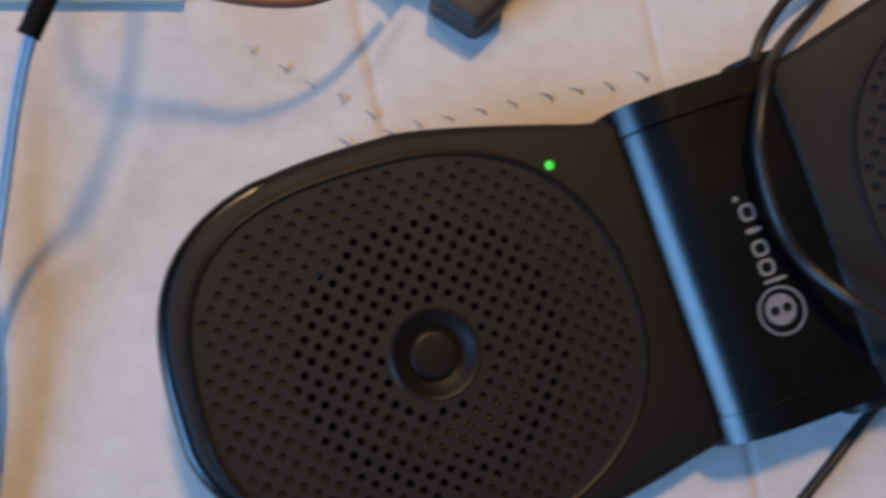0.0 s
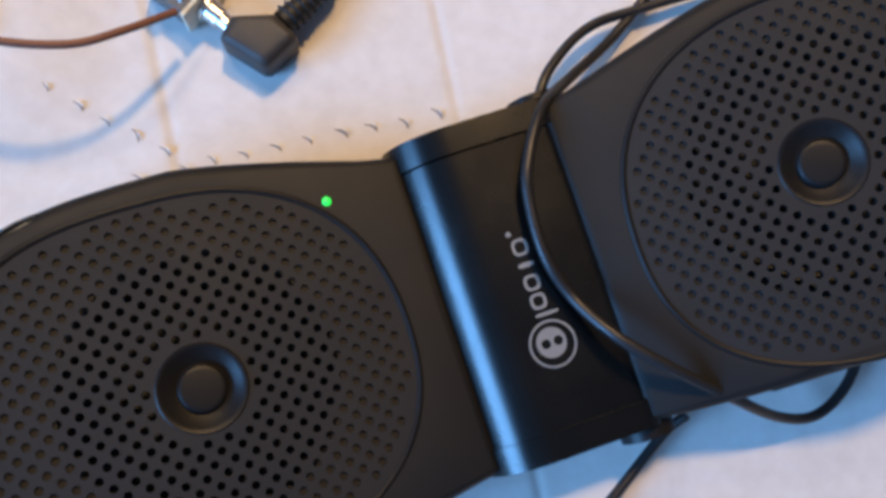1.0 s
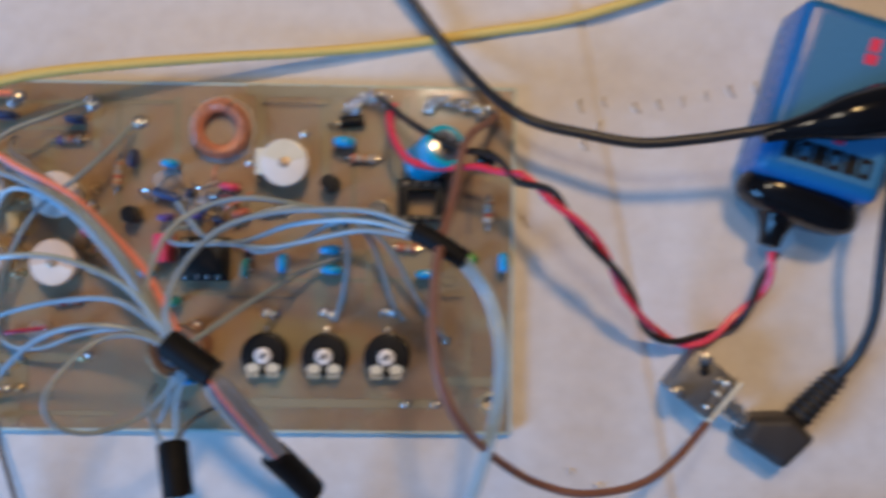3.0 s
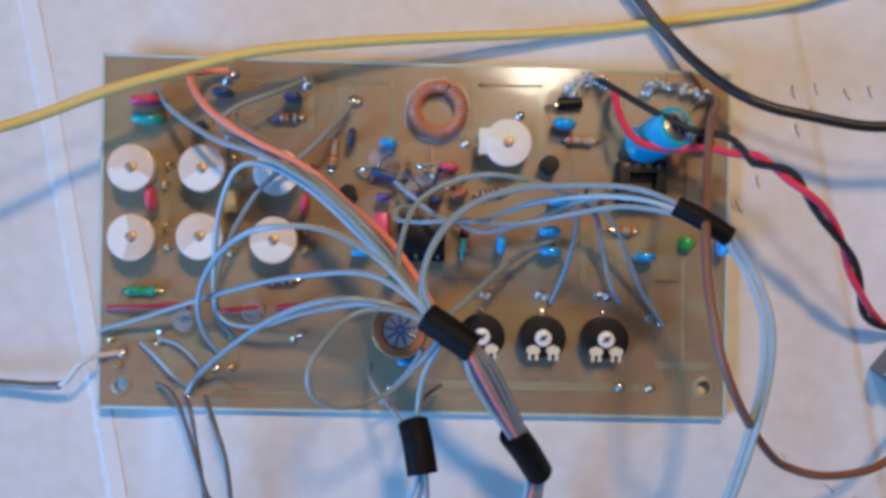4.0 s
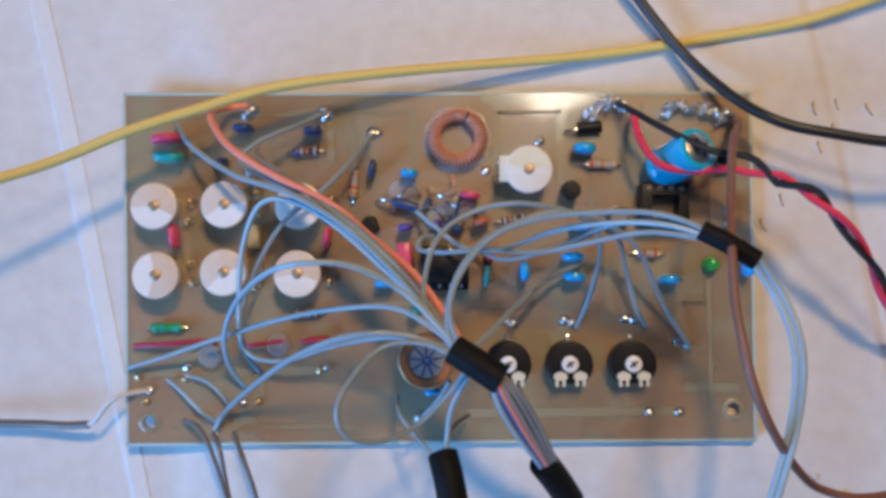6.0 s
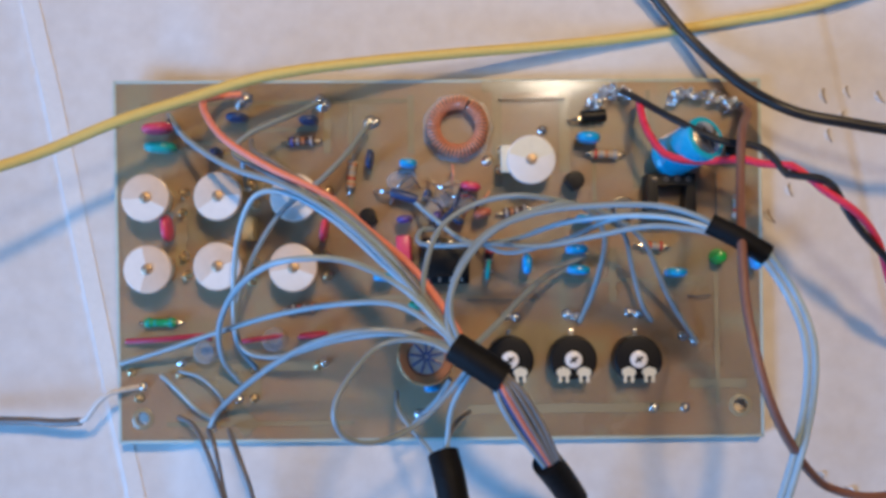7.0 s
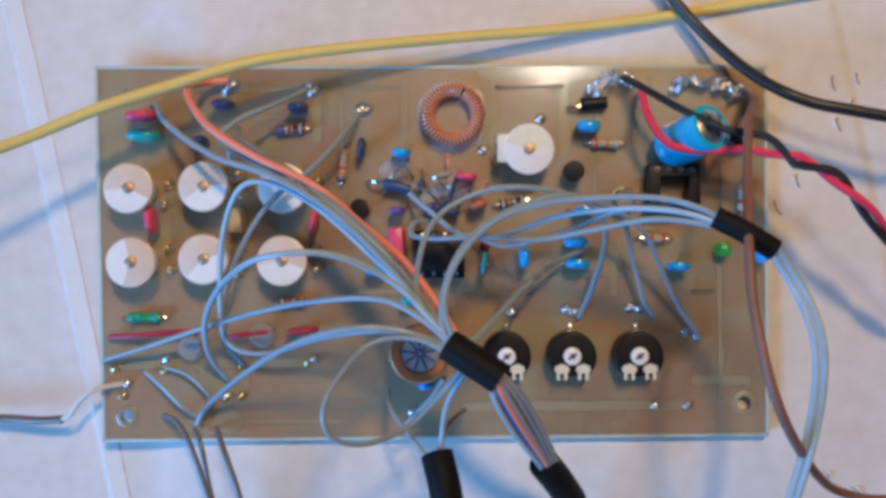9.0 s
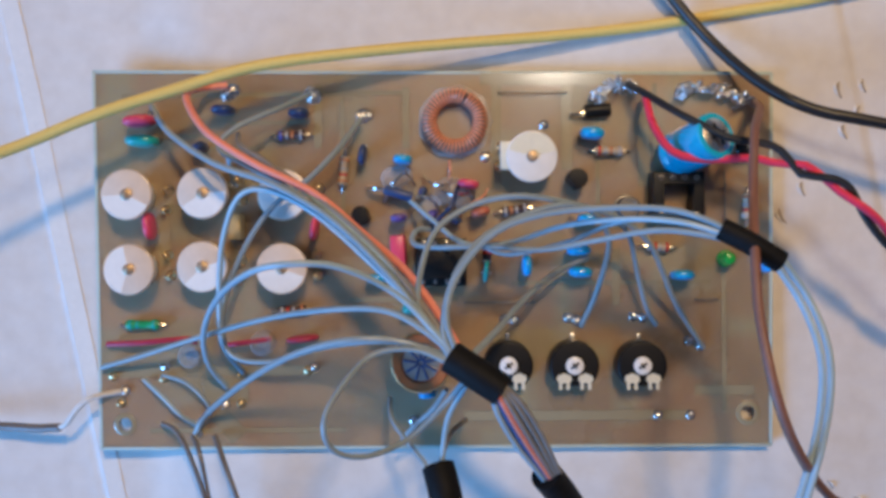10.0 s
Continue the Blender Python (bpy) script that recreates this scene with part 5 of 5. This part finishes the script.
def wing(origin, along, side, tilt, thick, name, near, cx, cy):
    """One wing: housing, rim groove, perforated grille, cone behind it and the dished middle."""
    m = Matrix.Translation(origin) @ Matrix.Rotation(math.atan2(along[1], along[0]), 4, "Z") @ Matrix.Rotation(radians(-tilt), 4, "Y")
    bowl = [(x, y) for x, y in grille_outline(side, -0.9)]
    body = part(name, finish(plate(wing_outline(side, near), -thick, 0.0, [bowl], 3.4), HOUSING), None, speaker, "black housing of one wing", m)
    groove = lambda d: [(x, y) for x, y in grille_outline(side, d)]
    part("backing", finish(plate(groove(-0.85), -thick, -0.95, [circle(cx, cy, 25.5, 40)]), GRILLE), None, body, "plate behind the blind holes", m)
    part("cone", finish(lathe([(25.4, -2.2), (18, -5.5), (9, -7.0), (0, -7.2)], 32, Matrix.Translation((cx, cy, 0))), RUBBER), None, body, "black loudspeaker cone", m)
    part("gasket", finish(tube([(x, y, -0.55) for x, y in groove(-0.35) + groove(-0.35)[:1]], 0.75, 8, straight=True), BLACK_PLASTIC), None, body, "dark groove round the grille", m)
    holes, edge = [circle(cx, cy, 8.4, 36)], grille_outline(side, 1.9)
    pitch = 1.98
    for i in range(-40, 41):
        for j in range(-40, 41):
            x, y = cx + (i + j) * pitch * 0.98, cy + (i - j) * pitch
            if math.hypot(x - cx, y - cy) > 9.6 and inside(x, y, edge):
                holes.append(circle(x, y, 0.84, 8, 0.39))
    grille = part("grille", finish(plate(groove(0.0), -1.45, -0.25, holes), GRILLE), None, body, "perforated dark grey grille", m)
    part("dish", finish(lathe([(8.45, -0.25), (8.15, 0.0), (7.8, -0.05), (7.2, -0.4), (5.2, -1.9), (4.75, -2.0), (4.5, -1.2), (4.1, -0.92), (3.5, -0.86), (0, -0.85)], 36, Matrix.Translation((cx, cy, 0))), BLACK_PLASTIC), None, body, "dished ring with a raised button", m)
    return body, m


H = Vector((0.298, -0.954, 0))
left, left_m = wing((227.2, -58.0, 12.2), (-0.954, -0.298), 1, 9.0, 10.0, "wing", 37.0, 45.8, -1.1)
right, right_m = wing((261.0, -47.2, 17.5), (0.954, 0.298), -1, 14.0, 12.0, "wing", 34.6, 43.3, 3.9)
rim = [(x, y, -2.5) for x, y in wing_outline(1, 37.0, 1.9)[6:58]]
part("trim_band", finish(tube(rim, [0.6] + [2.15] * 8 + [0.6], 12, straight=True), GLOSS_BLACK), None, left, "glossy black trim round the end", left_m)
part("status_lamp", finish(lathe([(0, 0.3), (0.65, 0.2), (0.9, 0.0), (0.9, -0.5)], 16), GREEN_GLOW), None, left, "lit green status lamp", left_m @ Matrix.Translation((13.3, -27.8, 0.05)))
part("foot", finish(box(22, 6, 5, 1.0, 31, -31.5, -6.5), HOUSING), None, right, "folded foot under the housing", right_m)
part("foot", finish(box(10, 40, 6, 1.2, 80, 0, -22.5), HOUSING), None, left, "folded stand under the raised end", left_m)

HINGE = Matrix.Translation((244.0, -52.7, 0)) @ Matrix.Rotation(math.atan2(0.298, 0.954), 4, "Z")


def rounded_bar(width, length, height, radius, flat, ends=(0.0, 0.0)):
    """A bar along y with one broadly rounded long side and a softer one; the ends may be rounded off too."""
    def section(less):
        w, h = width - 2 * less, height - less
        prof = [(-w / 2 + radius - radius * math.cos(a), h - radius * 0.9 + radius * 0.9 * math.sin(a)) for a in np.linspace(-0.2, math.pi / 2, 22)]
        prof += [(w / 2 - flat + flat * math.sin(a), h - flat + flat * math.cos(a)) for a in np.linspace(0, math.pi / 2, 8)]
        return [(-w / 2 + radius * 0.05, 0.0)] + prof + [(w / 2, 0.0)]
    turn = np.linspace(0, math.pi / 2, 6)
    rows = [(-length / 2 + ends[0] * (1 - math.sin(a)), ends[0] * (1 - math.cos(math.pi / 2 - a))) for a in turn] if ends[0] else [(-length / 2, 0.0)]
    rows += [(length / 2 - ends[1] * (1 - math.sin(a)), ends[1] * (1 - math.cos(math.pi / 2 - a))) for a in turn[::-1]] if ends[1] else [(length / 2, 0.0)]
    bm = bmesh.new()
    rings = [[bm.verts.new((x, y, z)) for x, z in section(less)] for y, less in rows]
    for a, b in zip(rings, rings[1:]):
        for k in range(len(a)):
            j = (k + 1) % len(a)
            bm.faces.new((a[k], b[k], b[j], a[j]))
    bm.faces.new(rings[0])
    bm.faces.new(rings[-1][::-1])
    bmesh.ops.recalc_face_normals(bm, faces=bm.faces)
    return bm


hinge = part("hinge_block", finish(rounded_bar(34.0, 57.0, 16.6, 13.0, 3.0), GLOSS_BLACK), None, speaker, "glossy black hinge block", HINGE)
for s in (-1, 1):
    part("end_cap", finish(rounded_bar(34.6, 5.4, 17.0, 13.2, 3.0, (0.0, 2.2) if s > 0 else (2.2, 0.0)), GLOSS_BLACK), None, hinge, "separate end cap", HINGE @ Matrix.Translation((0, s * 31.2 + 0.4, 0)))
    part("axle", finish(lathe([(0, -4), (5.4, -4), (5.6, 0), (5.6, 12), (0, 12)], 24, Matrix.Rotation(radians(90), 4, "X")), BLACK_PLASTIC), None, hinge, "hinge axle", HINGE @ Matrix.Translation((15.5, s * 28 + 4, 9.5)))
# printed mark: a round badge and short bars
LOGO = HINGE @ Matrix.Translation((1.8, -12.2, 16.62))
part("badge_ring", finish(plate(circle(0, 0, 4.7, 32), 0, 0.04, [circle(0.0, 0.0, 4.25, 32)]), PRINT, False), None, hinge, "silver printed badge ring", LOGO)
part("badge_bar", finish(plate(circle(-0.2, 0.3, 3.0, 24), 0, 0.05, [circle(-1.3, 0.3, 0.95, 14), circle(1.2, 0.3, 0.95, 14)]), PRINT, False), None, hinge, "silver printed badge", LOGO)
for k, (y, sx, sy) in enumerate(((5.9, 4.8, 0.7), (8.6, 3.2, 3.2), (12.4, 3.2, 3.2), (16.0, 3.2, 1.0), (19.6, 3.2, 3.4))):
    x = 0.8 if k == 0 else 0.0
    ring = [(x + sx / 2 * math.copysign(abs(math.cos(a)) ** 0.7, math.cos(a)), y + sy / 2 * math.copysign(abs(math.sin(a)) ** 0.7, math.sin(a))) for a in np.linspace(0, 2 * math.pi, 21)[:-1]]
    hole = [[(x + (p - x) * (1 - 1.15 / sx), y + (q - y) * (1 - 1.15 / sy)) for p, q in ring]] if sy > 2 else []
    part("print_bar", finish(plate(ring, 0, 0.04, hole), PRINT, False), None, hinge, "silver printed bar", LOGO)
part("print_dot", finish(plate(circle(-1.4, 22.6, 0.55, 12), 0, 0.04), PRINT, False), None, hinge, "silver printed dot", LOGO)

second = thing("speaker_cable", 262, -20, 0, "thin black speaker cable draped round the hinge", "cable")
wire([(361.6, 29.3, 2.4), (340.9, 26.2, 2.4), (322.9, 22.6, 2.4), (276.5, 8.8, 3.0), (262.1, 3.2, 5.0), (253.3, -5.8, 8.0), (249.9, -13.3, 9.0), (251.4, -20.0, 7.0)], BLACK_PVC, 1.1, parent=second, sides=12)
wire([(279.0, -79.1, 5.0), (275.4, -82.2, 3.0), (270.6, -87.7, 2.2), (263.7, -95.5, 2.2), (255.7, -104.2, 2.2)], BLACK_PVC, 1.1, parent=second, sides=12)
